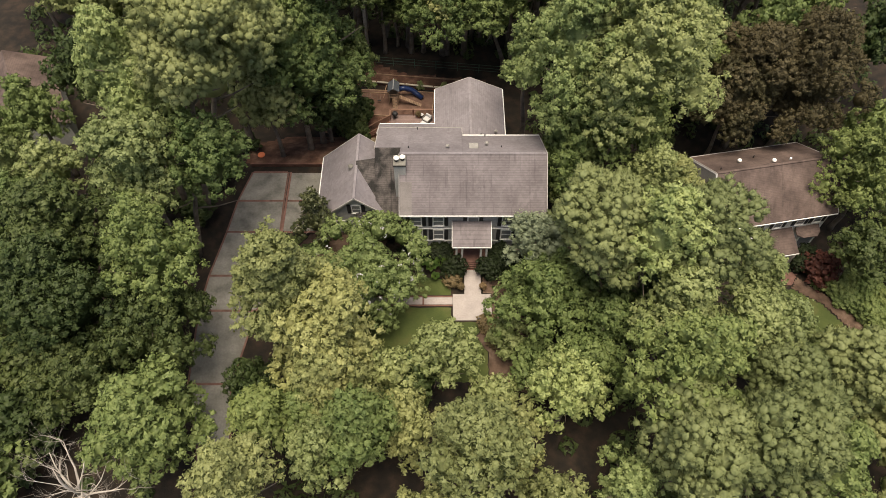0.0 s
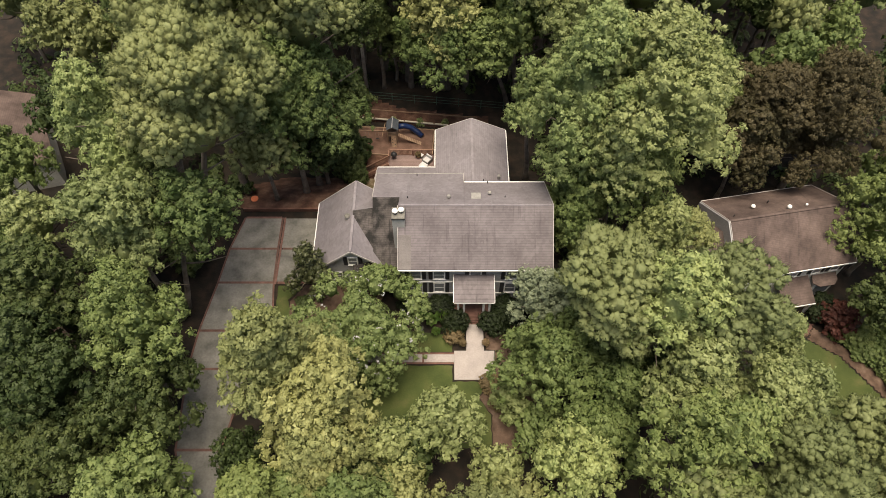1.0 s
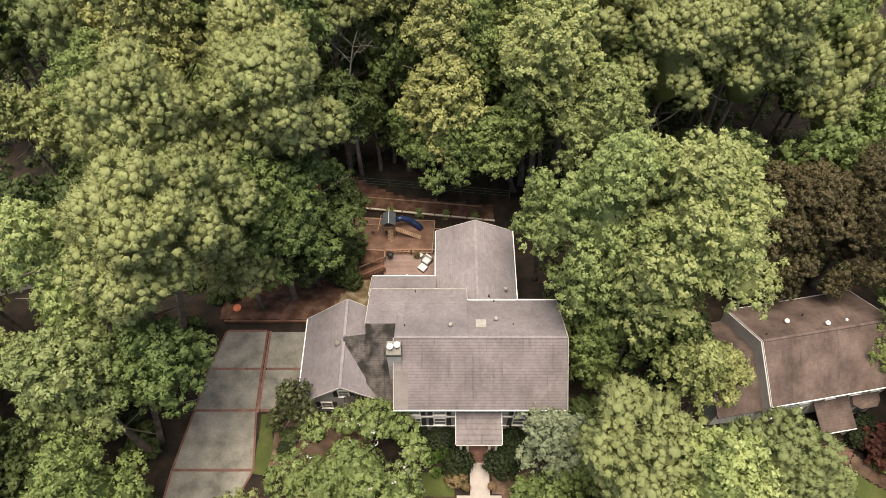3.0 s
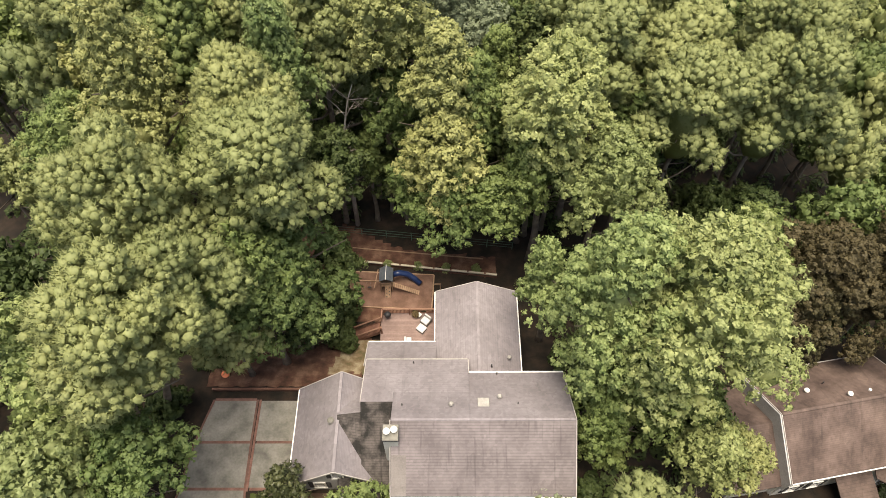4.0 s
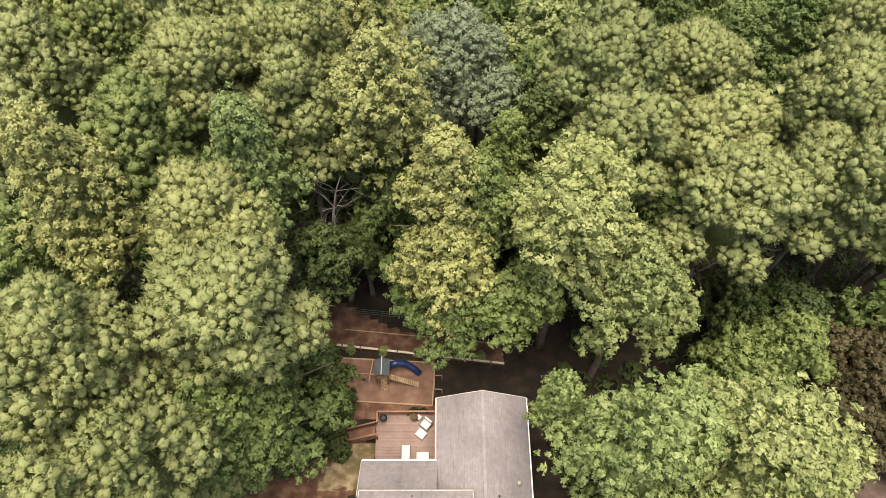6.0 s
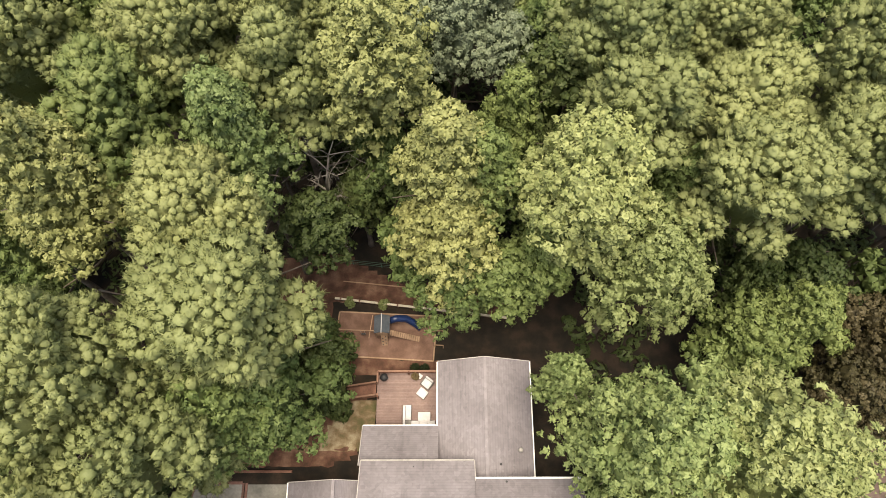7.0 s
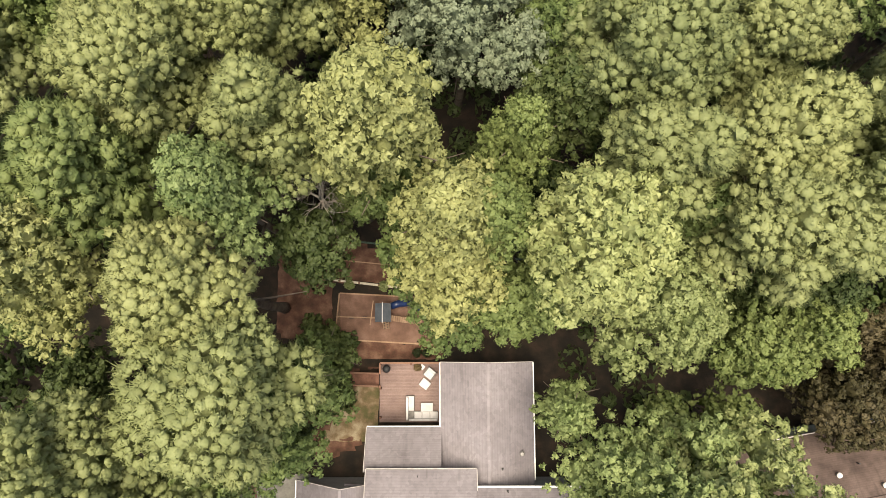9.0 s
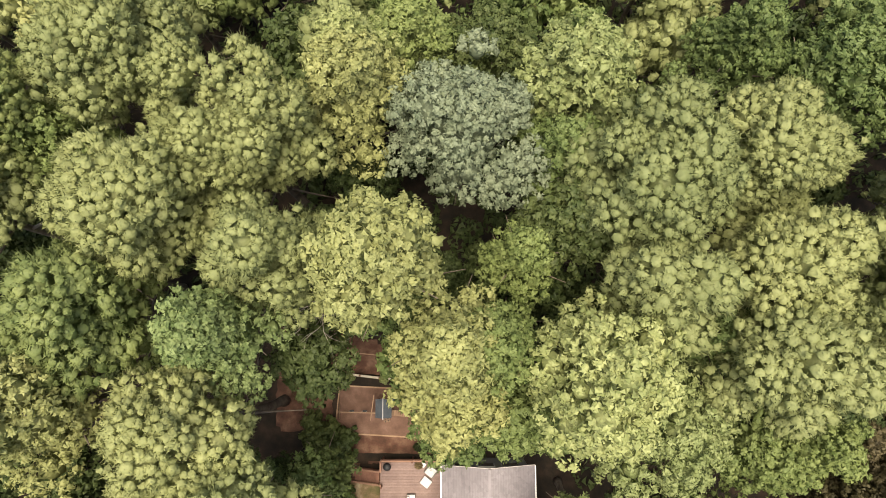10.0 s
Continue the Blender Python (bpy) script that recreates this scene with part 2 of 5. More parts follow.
def part(name, bm, mat, parent=None, label="", m=None, smooth=False):
    mesh = bpy.data.meshes.new(name)
    if smooth:
        for f in bm.faces:
            f.smooth = True
    bm.normal_update()
    bm.to_mesh(mesh)
    bm.free()
    return link(name, mesh, mat, parent, label, m)


def empty(name, m, label, category, group="", kind=""):
    ob = new(name)
    ob.empty_display_size = 0.2
    ob.matrix_basis = m
    return tagged(ob, label, category, group, kind)


def raw_mesh(name, verts, faces, mat):
    mesh = bpy.data.meshes.new(name)
    mesh.from_pydata(verts, [], faces)
    mesh.materials.append(mat)
    mesh.update()
    return mesh


def box(bm, x0, x1, y0, y1, z0, z1, m=None):
    vs = [bm.verts.new(m @ Vector(p) if m else p) for p in
          ((x0, y0, z0), (x1, y0, z0), (x1, y1, z0), (x0, y1, z0), (x0, y0, z1), (x1, y0, z1), (x1, y1, z1), (x0, y1, z1))]
    for f in ((3, 2, 1, 0), (4, 5, 6, 7), (0, 1, 5, 4), (1, 2, 6, 5), (2, 3, 7, 6), (3, 0, 4, 7)):
        bm.faces.new([vs[i] for i in f])
    return bm


def boxed(x0, x1, y0, y1, z0, z1, bevel=0.0):
    bm = box(bmesh.new(), x0, x1, y0, y1, z0, z1)
    if bevel:
        bmesh.ops.bevel(bm, geom=bm.edges[:], offset=bevel, segments=1, affect="EDGES")
    return bm


def slab(bm, pts, thick):
    """A sheet over the outline pts with the given thickness straight down."""
    top = [bm.verts.new(p) for p in pts]
    low = [bm.verts.new((p[0], p[1], p[2] - thick)) for p in pts]
    bm.faces.new(top)
    bm.faces.new(low[::-1])
    for i in range(len(pts)):
        j = (i + 1) % len(pts)
        bm.faces.new((top[j], top[i], low[i], low[j]))
    bmesh.ops.recalc_face_normals(bm, faces=bm.faces[:])
    return bm


def tube(bm, path, radii, sides=8):
    """A tapered tube along a line of points."""
    rings = []
    for i, p in enumerate(path):
        p = Vector(p)
        d = (Vector(path[min(i + 1, len(path) - 1)]) - Vector(path[max(i - 1, 0)])).normalized()
        u = d.orthogonal().normalized()
        v = d.cross(u)
        rings.append([bm.verts.new(p + radii[i] * (math.cos(a) * u + math.sin(a) * v)) for a in (2 * math.pi * k / sides for k in range(sides))])
    for a, b in zip(rings, rings[1:]):
        for k in range(sides):
            bm.faces.new((a[k], a[(k + 1) % sides], b[(k + 1) % sides], b[k]))
    bm.faces.new(rings[0][::-1]), bm.faces.new(rings[-1])
    return bm


# ---- ground ----
def smooth_step(a, b, v):
    t = min(max((v - a) / (b - a), 0), 1)
    return t * t * (3 - 2 * t)


def height(x, y):
    """Level at the drive and front yard, falling behind the house and towards the neighbour."""
    back = -3.0 * smooth_step(54.5, 63.5, y)
    side = -6.3 * smooth_step(12, 31, x)
    side = min(side, back * (1 - smooth_step(12, 31, x)) + side)
    bumps = 0.12 * noise.noise((x * 0.12, y * 0.12, 0.0)) * (0 if (-27 < x < 12 and 20 < y < 56) else 1)
    return max(side, -7.0) + bumps


def spread(lo, hi, step, far):
    mid = list(np.arange(lo, hi + 0.01, step))
    out = [hi + (far - hi) * (k / 9) ** 2.5 for k in range(1, 10)]
    return [lo - (v - hi) for v in out[::-1]] + mid + out


xs, ys = spread(-66, 66, 1.5, 2500), spread(-20, 130, 1.5, 2600)
verts = [(x, y, height(x, y)) for y in ys for x in xs]
w = len(xs)
faces = [(j * w + i, j * w + i + 1, (j + 1) * w + i + 1, (j + 1) * w + i) for j in range(len(ys) - 1) for i in range(w - 1)]
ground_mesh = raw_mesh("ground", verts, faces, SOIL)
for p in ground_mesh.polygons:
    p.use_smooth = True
tagged(link("ground", ground_mesh, None), "brown leaf litter and bare red soil, the trees' shade in its colour", "ground", kind="structure")


# ---- paving ----
def sheet(name, pts, z, thick, mat, label, category="", kind="structure", parent=None):
    bm = slab(bmesh.new(), [(x, y, z) for x, y in pts], thick)
    ob = part(name, bm, mat, parent)
    return tagged(ob, label, category, kind=kind) if label else ob


drive_left = [(-23.0, 53.2), (-24.1, 48.9), (-24.65, 44.5), (-25.6, 38.7), (-25.9, 34.4), (-25.4, 26.2), (-23.4, 20), (-21.6, 13), (-19.5, 5)]
drive_right = [(-18.5, 53.2), (-18.5, 48.9), (-18.4, 44.5), (-17.8, 38.7), (-19.6, 34.4), (-20.9, 26.2), (-20.0, 20), (-18.0, 13), (-15.9, 5)]
driveway = empty("driveway", pose(0, 0, 0), "pale concrete driveway of large slabs with brick joints", "driveway", kind="structure")
for k in range(8):
    (ax, ay), (bx, by), (cx, cy), (dx, dy) = drive_left[k], drive_right[k], drive_right[k + 1], drive_left[k + 1]
    sheet("slab", [(ax + 0.2, ay - 0.13), (bx - 0.2, by - 0.13), (cx - 0.2, cy + 0.13), (dx + 0.2, dy + 0.13)][::-1], 0.06, 0.12, CONCRETE, "", parent=driveway)
for y0, y1 in ((48.9, 53.2), (44.5, 48.9)):
    sheet("slab", [(-18.18, y1 - 0.13), (-13.2, y1 - 0.13), (-13.2, y0 + 0.13), (-18.18, y0 + 0.13)][::-1], 0.06, 0.12, CONCRETE, "", parent=driveway)
for side, d in ((drive_left, 1), (drive_right, -1)):
    for (ax, ay), (bx, by) in zip(side, side[1:]):
        sheet("brick_band", [(ax, ay), (ax + 0.2 * d, ay), (bx + 0.2 * d, by), (bx, by)], 0.07, 0.13, BRICK, "", parent=driveway)
for k in range(9):
    (ax, ay), (bx, by) = drive_left[k], drive_right[k]
    sheet("brick_band", [(ax + 0.2, ay - 0.13), (bx - 0.2, by - 0.13), (bx - 0.2, by + 0.13), (ax + 0.2, ay + 0.13)], 0.068, 0.13, BRICK, "", parent=driveway)
sheet("brick_band", [(-18.42, 44.3), (-18.2, 44.3), (-18.2, 53.2), (-18.42, 53.2)], 0.072, 0.13, BRICK, "", parent=driveway)
for y in (44.5, 48.9):
    sheet("brick_band", [(-18.08, y - 0.13), (-13.2, y - 0.13), (-13.2, y + 0.13), (-18.08, y + 0.13)], 0.066, 0.13, BRICK, "", parent=driveway)

front_walk = empty("front_walk", pose(0, 0, 0), "pale stone front walk with brick borders", "path", kind="structure")
sheet("paving", [(2.3, 36.4), (4.1, 36.4), (4.1, 39.4), (2.3, 39.4)], 0.08, 0.14, PALE_WALK, "", parent=front_walk)
sheet("paving", [(1.05, 33.25), (5.15, 33.25), (5.15, 36.4), (1.05, 36.4)], 0.085, 0.14, PALE_WALK, "", parent=front_walk)
for x0, x1 in ((-17.6, -13.5), (-13.3, -9.0), (-8.8, -6.0), (-5.8, -2.2), (-2.0, 1.02)):
    sheet("paving", [(x0, 35.15), (x1, 35.15), (x1, 36.0), (x0, 36.0)], 0.08, 0.14, PALE_WALK, "", parent=front_walk)
for y in (34.95, 36.02):
    sheet("brick_band", [(-18.2, y), (1.02, y), (1.02, y + 0.18), (-18.2, y + 0.18)], 0.078, 0.14, BRICK, "", parent=front_walk)
for x in (-13.5, -9.0, -6.0, -2.2):
    sheet("brick_band", [(x + 0.003, 35.15), (x + 0.197, 35.15), (x + 0.197, 36.0), (x + 0.003, 36.0)], 0.076, 0.14, BRICK, "", parent=front_walk)


def draped(name, outline, mat, label, category, lift=0.035, step=0.8):
    """A thin cover that follows the ground inside an outline."""
    xs_, ys_ = [p[0] for p in outline], [p[1] for p in outline]
    def inside(x, y):
        hit = False
        for (ax, ay), (bx, by) in zip(outline, outline[1:] + outline[:1]):
            if (ay > y) != (by > y) and x < (bx - ax) * (y - ay) / (by - ay) + ax:
                hit = not hit
        return hit
    nx, ny = int((max(xs_) - min(xs_)) / step) + 2, int((max(ys_) - min(ys_)) / step) + 2
    vs, fs, index = [], [], {}
    for j in range(ny):
        for i in range(nx):
            x, y = min(xs_) + i * step, min(ys_) + j * step
            if inside(x + step / 2, y + step / 2):
                quad = []
                for a, b in ((0, 0), (1, 0), (1, 1), (0, 1)):
                    key = (i + a, j + b)
                    if key not in index:
                        index[key] = len(vs)
                        px = x + a * step + min(0.25, step * 0.45) * noise.noise((key[0] * 1.7, key[1] * 1.3, 2.0))
                        py = y + b * step + min(0.25, step * 0.45) * noise.noise((key[0] * 1.1, key[1] * 1.9, 7.0))
                        vs.append((px, py, height(px, py) + lift))
                    quad.append(index[key])
                fs.append(quad)
    return tagged(link(name, raw_mesh(name, vs, fs, mat), None), label, category, kind="structure")


def flat_patch(name, outline, mat, label, category, lift):
    """A cover on level ground with a softly wavering edge."""
    pts = []
    for (ax, ay), (bx, by) in zip(outline, outline[1:] + outline[:1]):
        n = max(1, int(math.hypot(bx - ax, by - ay) / 0.3))
        for k in range(n):
            x, y = ax + (bx - ax) * k / n, ay + (by - ay) * k / n
            pts.append((x + 0.14 * noise.noise((x * 1.5, y * 1.5, 1)), y + 0.14 * noise.noise((x * 1.5, y * 1.5, 9)), lift))
    return tagged(part(name, slab(bmesh.new(), pts, 0.06), mat), label, category, kind="structure")


flat_patch("lawn", [(-9, 36.3), (0.9, 36.3), (0.9, 38.2), (-3, 38.6), (-9, 38)], GRASS, "short green lawn beside the front walk", "lawn", 0.03)
flat_patch("lawn", [(-12, 26), (4.5, 26.5), (4.6, 29.6), (3.3, 31.4), (4.6, 33.1), (0.9, 33.1), (0.9, 34.8), (-12, 34.8)], GRASS, "short green lawn before the front walk", "lawn", 0.03)
flat_patch("lawn", [(-17.9, 38.4), (-16.8, 38.2), (-16.3, 40.5), (-16.6, 42.4), (-15.2, 44.0), (-17.9, 44.1)], GRASS, "narrow strip of grass beside the drive", "lawn", 0.03)
flat_patch("mulch_bed", [(-16.6, 39), (-8, 39), (-6, 44), (-15, 44.2), (-16.4, 42.2)], STRAW, "brown mulch bed under the shrubs by the garage", "flower bed", 0.02)
flat_patch("mulch_bed", [(5.2, 33.2), (9, 32), (9, 39.8), (4.3, 39.6), (4.3, 36.6), (5.2, 36.5)], STRAW, "pinkish mulch bed beside the front walk", "flower bed", 0.025)
flat_patch("mulch_bed", [(3.4, 31.4), (4.7, 29.6), (4.6, 26.5), (9, 25), (9.5, 31.5), (5.2, 33.1)], STRAW, "brown mulch bed round the lawn's edge", "flower bed", 0.02)
draped("lawn", [(36, 29), (47.5, 33.2), (44.2, 38.4), (41.2, 40.6), (36, 40.8)], GRASS, "bright green lawn of the neighbouring house", "lawn", 0.15, 0.25)
draped("brick_path", [(38.3, 40.9), (41.4, 41.1), (42.4, 42.6), (40.4, 43.4), (38.0, 42.4)], BRICK, "red brick path to the neighbouring porch", "path", 0.1, 0.2)
draped("mulch_bed", [(41.2, 40.7), (44.3, 38.6), (47.7, 33.4), (49.5, 34.5), (47.6, 37.2), (45.5, 39.2), (42.2, 42.2)], STRAW, "pale mulch edge along the neighbouring lawn", "flower bed", 0.1, 0.25)
draped("bare_soil", [(-24, 54.6), (-13, 54.6), (-9, 55), (-7.3, 60.5), (-11, 64.5), (-14, 63), (-19, 61.5), (-24, 59)], RED_SOIL, "bare red soil strewn with leaves behind the drive", "ground", 0.02, 0.5)
draped("bare_soil", [(-17.5, 66), (-12, 65.2), (-11.8, 71.3), (-4, 70.8), (3, 70.2), (6, 69.6), (6, 72), (-6, 73.6), (-12, 77), (-17.5, 76)], RED_SOIL, "bare red soil around the play area", "ground", 0.02, 0.5)
draped("bare_soil", [(-12.2, 63.2), (-6.9, 62.6), (-6.9, 63.5), (-0.9, 63.5), (-0.9, 65.0), (-11.6, 65.4)], RED_SOIL, "bare red soil between the deck and the play area", "ground", 0.03, 0.3)
draped("lawn", [(-12, 56), (-7.2, 56), (-7.1, 61.2), (-10.5, 61)], rough_mat("dry_grass", [(0.35, (0.09, 0.085, 0.035)), (0.5, (0.17, 0.12, 0.07)), (0.65, (0.3, 0.25, 0.17))], 0.9, 9, 1.0, 0.5), "patchy dry grass behind the house", "lawn", 0.03, 0.5)


# ---- houses ----
def face_mesh(pts, thick, normal_shift):
    bm = bmesh.new()
    a = [bm.verts.new(p) for p in pts]
    b = [bm.verts.new(Vector(p) + Vector(normal_shift) * thick) for p in pts]
    bm.faces.new(a), bm.faces.new(b[::-1])
    for i in range(len(pts)):
        j = (i + 1) % len(pts)
        bm.faces.new((a[j], a[i], b[i], b[j]))
    bmesh.ops.recalc_face_normals(bm, faces=bm.faces[:])
    return bm


def roof_plane(pts, mat, parent, name="roof_slope", thick=0.14, label=""):
    return part(name, slab(bmesh.new(), pts, thick), mat, parent, label)


def bar(name, a, b, w, h, mat, parent, label=""):
    """A straight square bar from a to b."""
    a, b = Vector(a), Vector(b)
    m = Matrix.Translation(a) @ (b - a).to_track_quat("Y", "Z").to_matrix().to_4x4()
    bm = box(bmesh.new(), -w / 2, w / 2, 0, (b - a).length, -h / 2, h / 2, m)
    return part(name, bm, mat, parent, label)


def window(parent, x, y, z0, z1, width=1.05, shutters=True):
    """A sash window facing -y with a white casing, two panes, a sill and dark shutters."""
    w = part("window", boxed(x - width / 2, x + width / 2, y - 0.02, y + 0.06, z0, z1), WHITE, parent, "white sash window")
    bm = bmesh.new()
    c = 0.11
    for a in ((x - width / 2, x - width / 2 + c, z0, z1), (x + width / 2 - c, x + width / 2, z0, z1),
              (x - width / 2 + c, x + width / 2 - c, z1 - c, z1), (x - width / 2 + c, x + width / 2 - c, z0, z0 + c)):
        box(bm, a[0], a[1], y - 0.1, y - 0.022, a[2], a[3])
    part("window_frame", bm, WHITE, w)
    mid = (z0 + z1) / 2
    part("pane", boxed(x - width / 2 + c, x + width / 2 - c, y - 0.05, y - 0.024, z0 + c, mid - 0.03), GLASS, w, "pale grey window glass")
    part("pane", boxed(x - width / 2 + c, x + width / 2 - c, y - 0.065, y - 0.04, mid + 0.03, z1 - c), GLASS, w, "pale grey window glass")
    part("rail", boxed(x - width / 2 + c, x + width / 2 - c, y - 0.08, y - 0.024, mid - 0.03, mid + 0.03), WHITE, w)
    part("window_sill", boxed(x - width / 2 - 0.05, x + width / 2 + 0.05, y - 0.16, y - 0.02, z0 - 0.07, z0 - 0.004), WHITE, w)
    if shutters:
        for s in (-1, 1):
            bm = boxed(x + s * (width / 2 + 0.25) - 0.2, x + s * (width / 2 + 0.25) + 0.2, y - 0.07, y - 0.003, z0 - 0.05, z1 + 0.05)
            for k in range(9):
                zz = z0 + (z1 - z0) * (k + 0.5) / 9
                box(bm, x + s * (width / 2 + 0.25) - 0.15, x + s * (width / 2 + 0.25) + 0.15, y - 0.095, y - 0.072, zz - 0.05, zz + 0.03)
            part("shutter", bm, BLACK, parent, "black louvred shutter")
    return w


def disc(bm, x, y, z0, z1, r0, r1, sides=14):
    tube(bm, [(x, y, z0), (x, y, z1)], [r0, r1], sides)
    return bm


house = empty("house", pose(0, 0, 0), "two-storey grey colonial house with black shutters and shingle roofs", "house")
# main block
part("wall", boxed(-4.15, 10.4, 42.6, 52.75, -0.2, 6.42), SIDING, house, "grey lap siding wall")
roof_plane([(-4.5, 42.1, 6.6), (10.75, 42.1, 6.6), (10.75, 47.3, 10.35), (-4.5, 47.3, 10.35)], SHINGLE_SHADED, house, label="streaked grey-brown front roof slope with its shade in the colour")
roof_plane([(-4.5, 47.3, 10.35), (10.75, 47.3, 10.35), (10.75, 53.15, 6.6), (-4.5, 53.15, 6.6)], SHINGLE, house)
bar("ridge_cap", (-4.5, 47.3, 10.35), (10.75, 47.3, 10.35), 0.2, 0.05, SHINGLE, house)
roof_plane([(-4.48, 42.12, 6.63), (-3.25, 42.12, 6.63), (-3.25, 44.9, 8.635), (-4.48, 44.9, 8.635)], rough_mat("washed_shingle", [(0.3, (0.14, 0.125, 0.122)), (0.7, (0.2, 0.182, 0.178))], 0.7, 9, 0.85, 0.3), house, "roof_patch", 0.03, "paler washed shingles below the chimney")
bar("gutter", (-4.55, 42.03, 6.5), (10.8, 42.03, 6.5), 0.11, 0.13, WHITE, house, "white gutter")
bar("gutter", (2.1, 53.22, 6.5), (10.8, 53.22, 6.5), 0.16, 0.18, WHITE, house, "white gutter")
for x in (-4.56, 10.81):
    bar("rake_board", (x, 42.1, 6.52), (x, 47.3, 10.27), 0.06, 0.2, TRIM, house)
bar("rake_board", (10.81, 47.3, 10.27), (10.81, 53.15, 6.52), 0.06, 0.2, TRIM, house)
for x in (-4.15, 10.4):
    d = 0.2 if x < 0 else -0.2
    bm = face_mesh([(x, 42.6, 6.42), (x, 52.75, 6.42), (x, 47.3, 10.1)], d, (1, 0, 0))
    part("gable_wall", bm, SIDING, house)
    bar("corner_board", (x, 42.58, 0.3), (x, 42.58, 6.4), 0.2, 0.08, WHITE, house)
bar("belt_board", (-4.15, 42.56, 3.5), (10.4, 42.56, 3.5), 0.08, 0.16, WHITE, house, "white belt board between the storeys")
bar("water_table", (-4.2, 42.55, 1.2), (10.45, 42.55, 1.2), 0.1, 0.18, WHITE, house)
bar("frieze", (-4.15, 42.56, 6.3), (10.4, 42.56, 6.3), 0.08, 0.22, WHITE, house)
for x in (-2.87, -0.5, 3.2, 6.87, 9.2):
    window(house, x, 42.58, 4.12, 5.72, 1.22)
for x in (-2.8, -0.48, 6.85, 9.2):
    window(house, x, 42.58, 1.5, 3.36, 1.18)
# chimney
chimney = part("chimney", boxed(-5.05, -3.85, 45.5, 46.75, 2, 10.55), rough_mat("grey_stucco", [(0.3, (0.42, 0.41, 0.4)), (0.7, (0.55, 0.54, 0.52))], 0.8, 8, 0.9, 0.1), house, "pale grey chimney")
bm = boxed(-5.13, -3.77, 45.42, 46.83, 10.35, 10.5, 0.02)
part("chimney_band", bm, BLACK, chimney, "dark flashing band")
part("chimney_cap", boxed(-5.1, -3.8, 45.45, 46.8, 10.505, 10.62, 0.03), CONCRETE, chimney)
for x, y in ((-4.75, 46.1), (-4.15, 46.25)):
    pot_ = part("flue_pot", disc(bmesh.new(), x, y, 10.62, 10.95, 0.2, 0.18), BLACK, chimney, "dark round flue")
    part("flue_cover", disc(bmesh.new(), x, y, 10.97, 11.07, 0.3, 0.27), WHITE, pot_, "round white flue cover")
# higher rear part beside the chimney
part("wall", boxed(-7.05, -4.2, 47.2, 54.1, -0.2, 6.1), SIDING, house)
roof_plane([(-7.3, 49.5, 8.72), (-4.52, 49.5, 8.72), (-4.52, 42.9, 3.1), (-7.3, 42.9, 3.1)], SHINGLE_DARK, house, label="dark blotched roof slope beside the chimney")
roof_plane([(-7.3, 49.5, 8.73), (-4.52, 49.5, 8.73), (-4.52, 54.6, 6.32), (-7.3, 54.6, 6.32)], SHINGLE, house)
roof_plane([(-4.52, 50.6, 8.235), (2.1, 50.6, 8.235), (2.1, 54.6, 6.3), (-4.52, 54.6, 6.3)], SHINGLE, house)
bm = face_mesh([(-7.05, 47.2, 6.1), (-7.05, 54.1, 6.1), (-7.05, 49.5, 8.5)], 0.2, (1, 0, 0))
part("gable_wall", bm, SIDING, house)
bar("rake_board", (-7.34, 49.5, 8.64), (-7.34, 54.6, 6.22), 0.06, 0.2, TRIM, house)
part("wall", boxed(-4.2, 1.9, 52.75, 54.15, -0.2, 6.1), SIDING, house)
bar("gutter", (-7.3, 54.66, 6.22), (2.1, 54.66, 6.22), 0.1, 0.12, METAL, house)
bar("rake_board", (2.14, 53.0, 7.0), (2.14, 54.6, 6.22), 0.06, 0.18, TRIM, house)
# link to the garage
roof_plane([(-9.45, 48.9, 7.25), (-7.3, 49.0, 7.6), (-7.3, 42.9, 3.1), (-9.45, 42.9, 2.75)], SHINGLE_DARK, house)
roof_plane([(-9.45, 48.9, 7.25), (-7.3, 49.0, 7.6), (-7.3, 53.0, 4.4), (-9.45, 53.0, 4.05)], SHINGLE, house)
# garage wing
part("wall", boxed(-13.45, -5.3, 44.5, 52.75, -0.2, 2.75), SIDING, house, "grey lap siding garage wall")
roof_plane([(-13.9, 44.05, 2.95), (-9.4, 44.05, 6.95), (-9.4, 53.05, 6.95), (-13.9, 53.05, 2.95)], SHINGLE, house, label="weathered grey garage roof slope")
roof_plane([(-9.4, 44.05, 6.95), (-4.95, 44.05, 3.0), (-4.95, 53.05, 3.0), (-9.4, 53.05, 6.95)], SHINGLE, house)
bar("ridge_cap", (-9.4, 44.05, 6.96), (-9.4, 53.05, 6.96), 0.26, 0.06, SHINGLE, house)
bar("gutter", (-13.95, 44.05, 2.86), (-13.95, 53.05, 2.86), 0.1, 0.16, WHITE, house, "white gutter")
for y in (44.0, 53.1):
    bar("rake_board", (-13.9, y, 2.86), (-9.4, y, 6.86), 0.06, 0.2, TRIM, house)
    bar("rake_board", (-9.4, y, 6.86), (-4.95, y, 2.9), 0.06, 0.2, TRIM, house)
for y, d in ((44.5, 0.2), (52.75, -0.2)):
    part("gable_wall", face_mesh([(-13.45, y, 2.75), (-5.3, y, 2.75), (-9.4, y, 6.55)], d, (0, 1, 0)), SIDING, house)
window(house, -9.4, 44.48, 3.8, 5.2, 1.05)
window(house, -11.3, 44.48, 1.0, 2.35, 1.1)
window(house, -7.8, 44.48, 1.0, 2.35, 1.1)
vent = part("roof_vent", disc(bmesh.new(), -10.05, 48.6, 6.2, 6.75, 0.3, 0.26), METAL, house, "round metal roof vent")
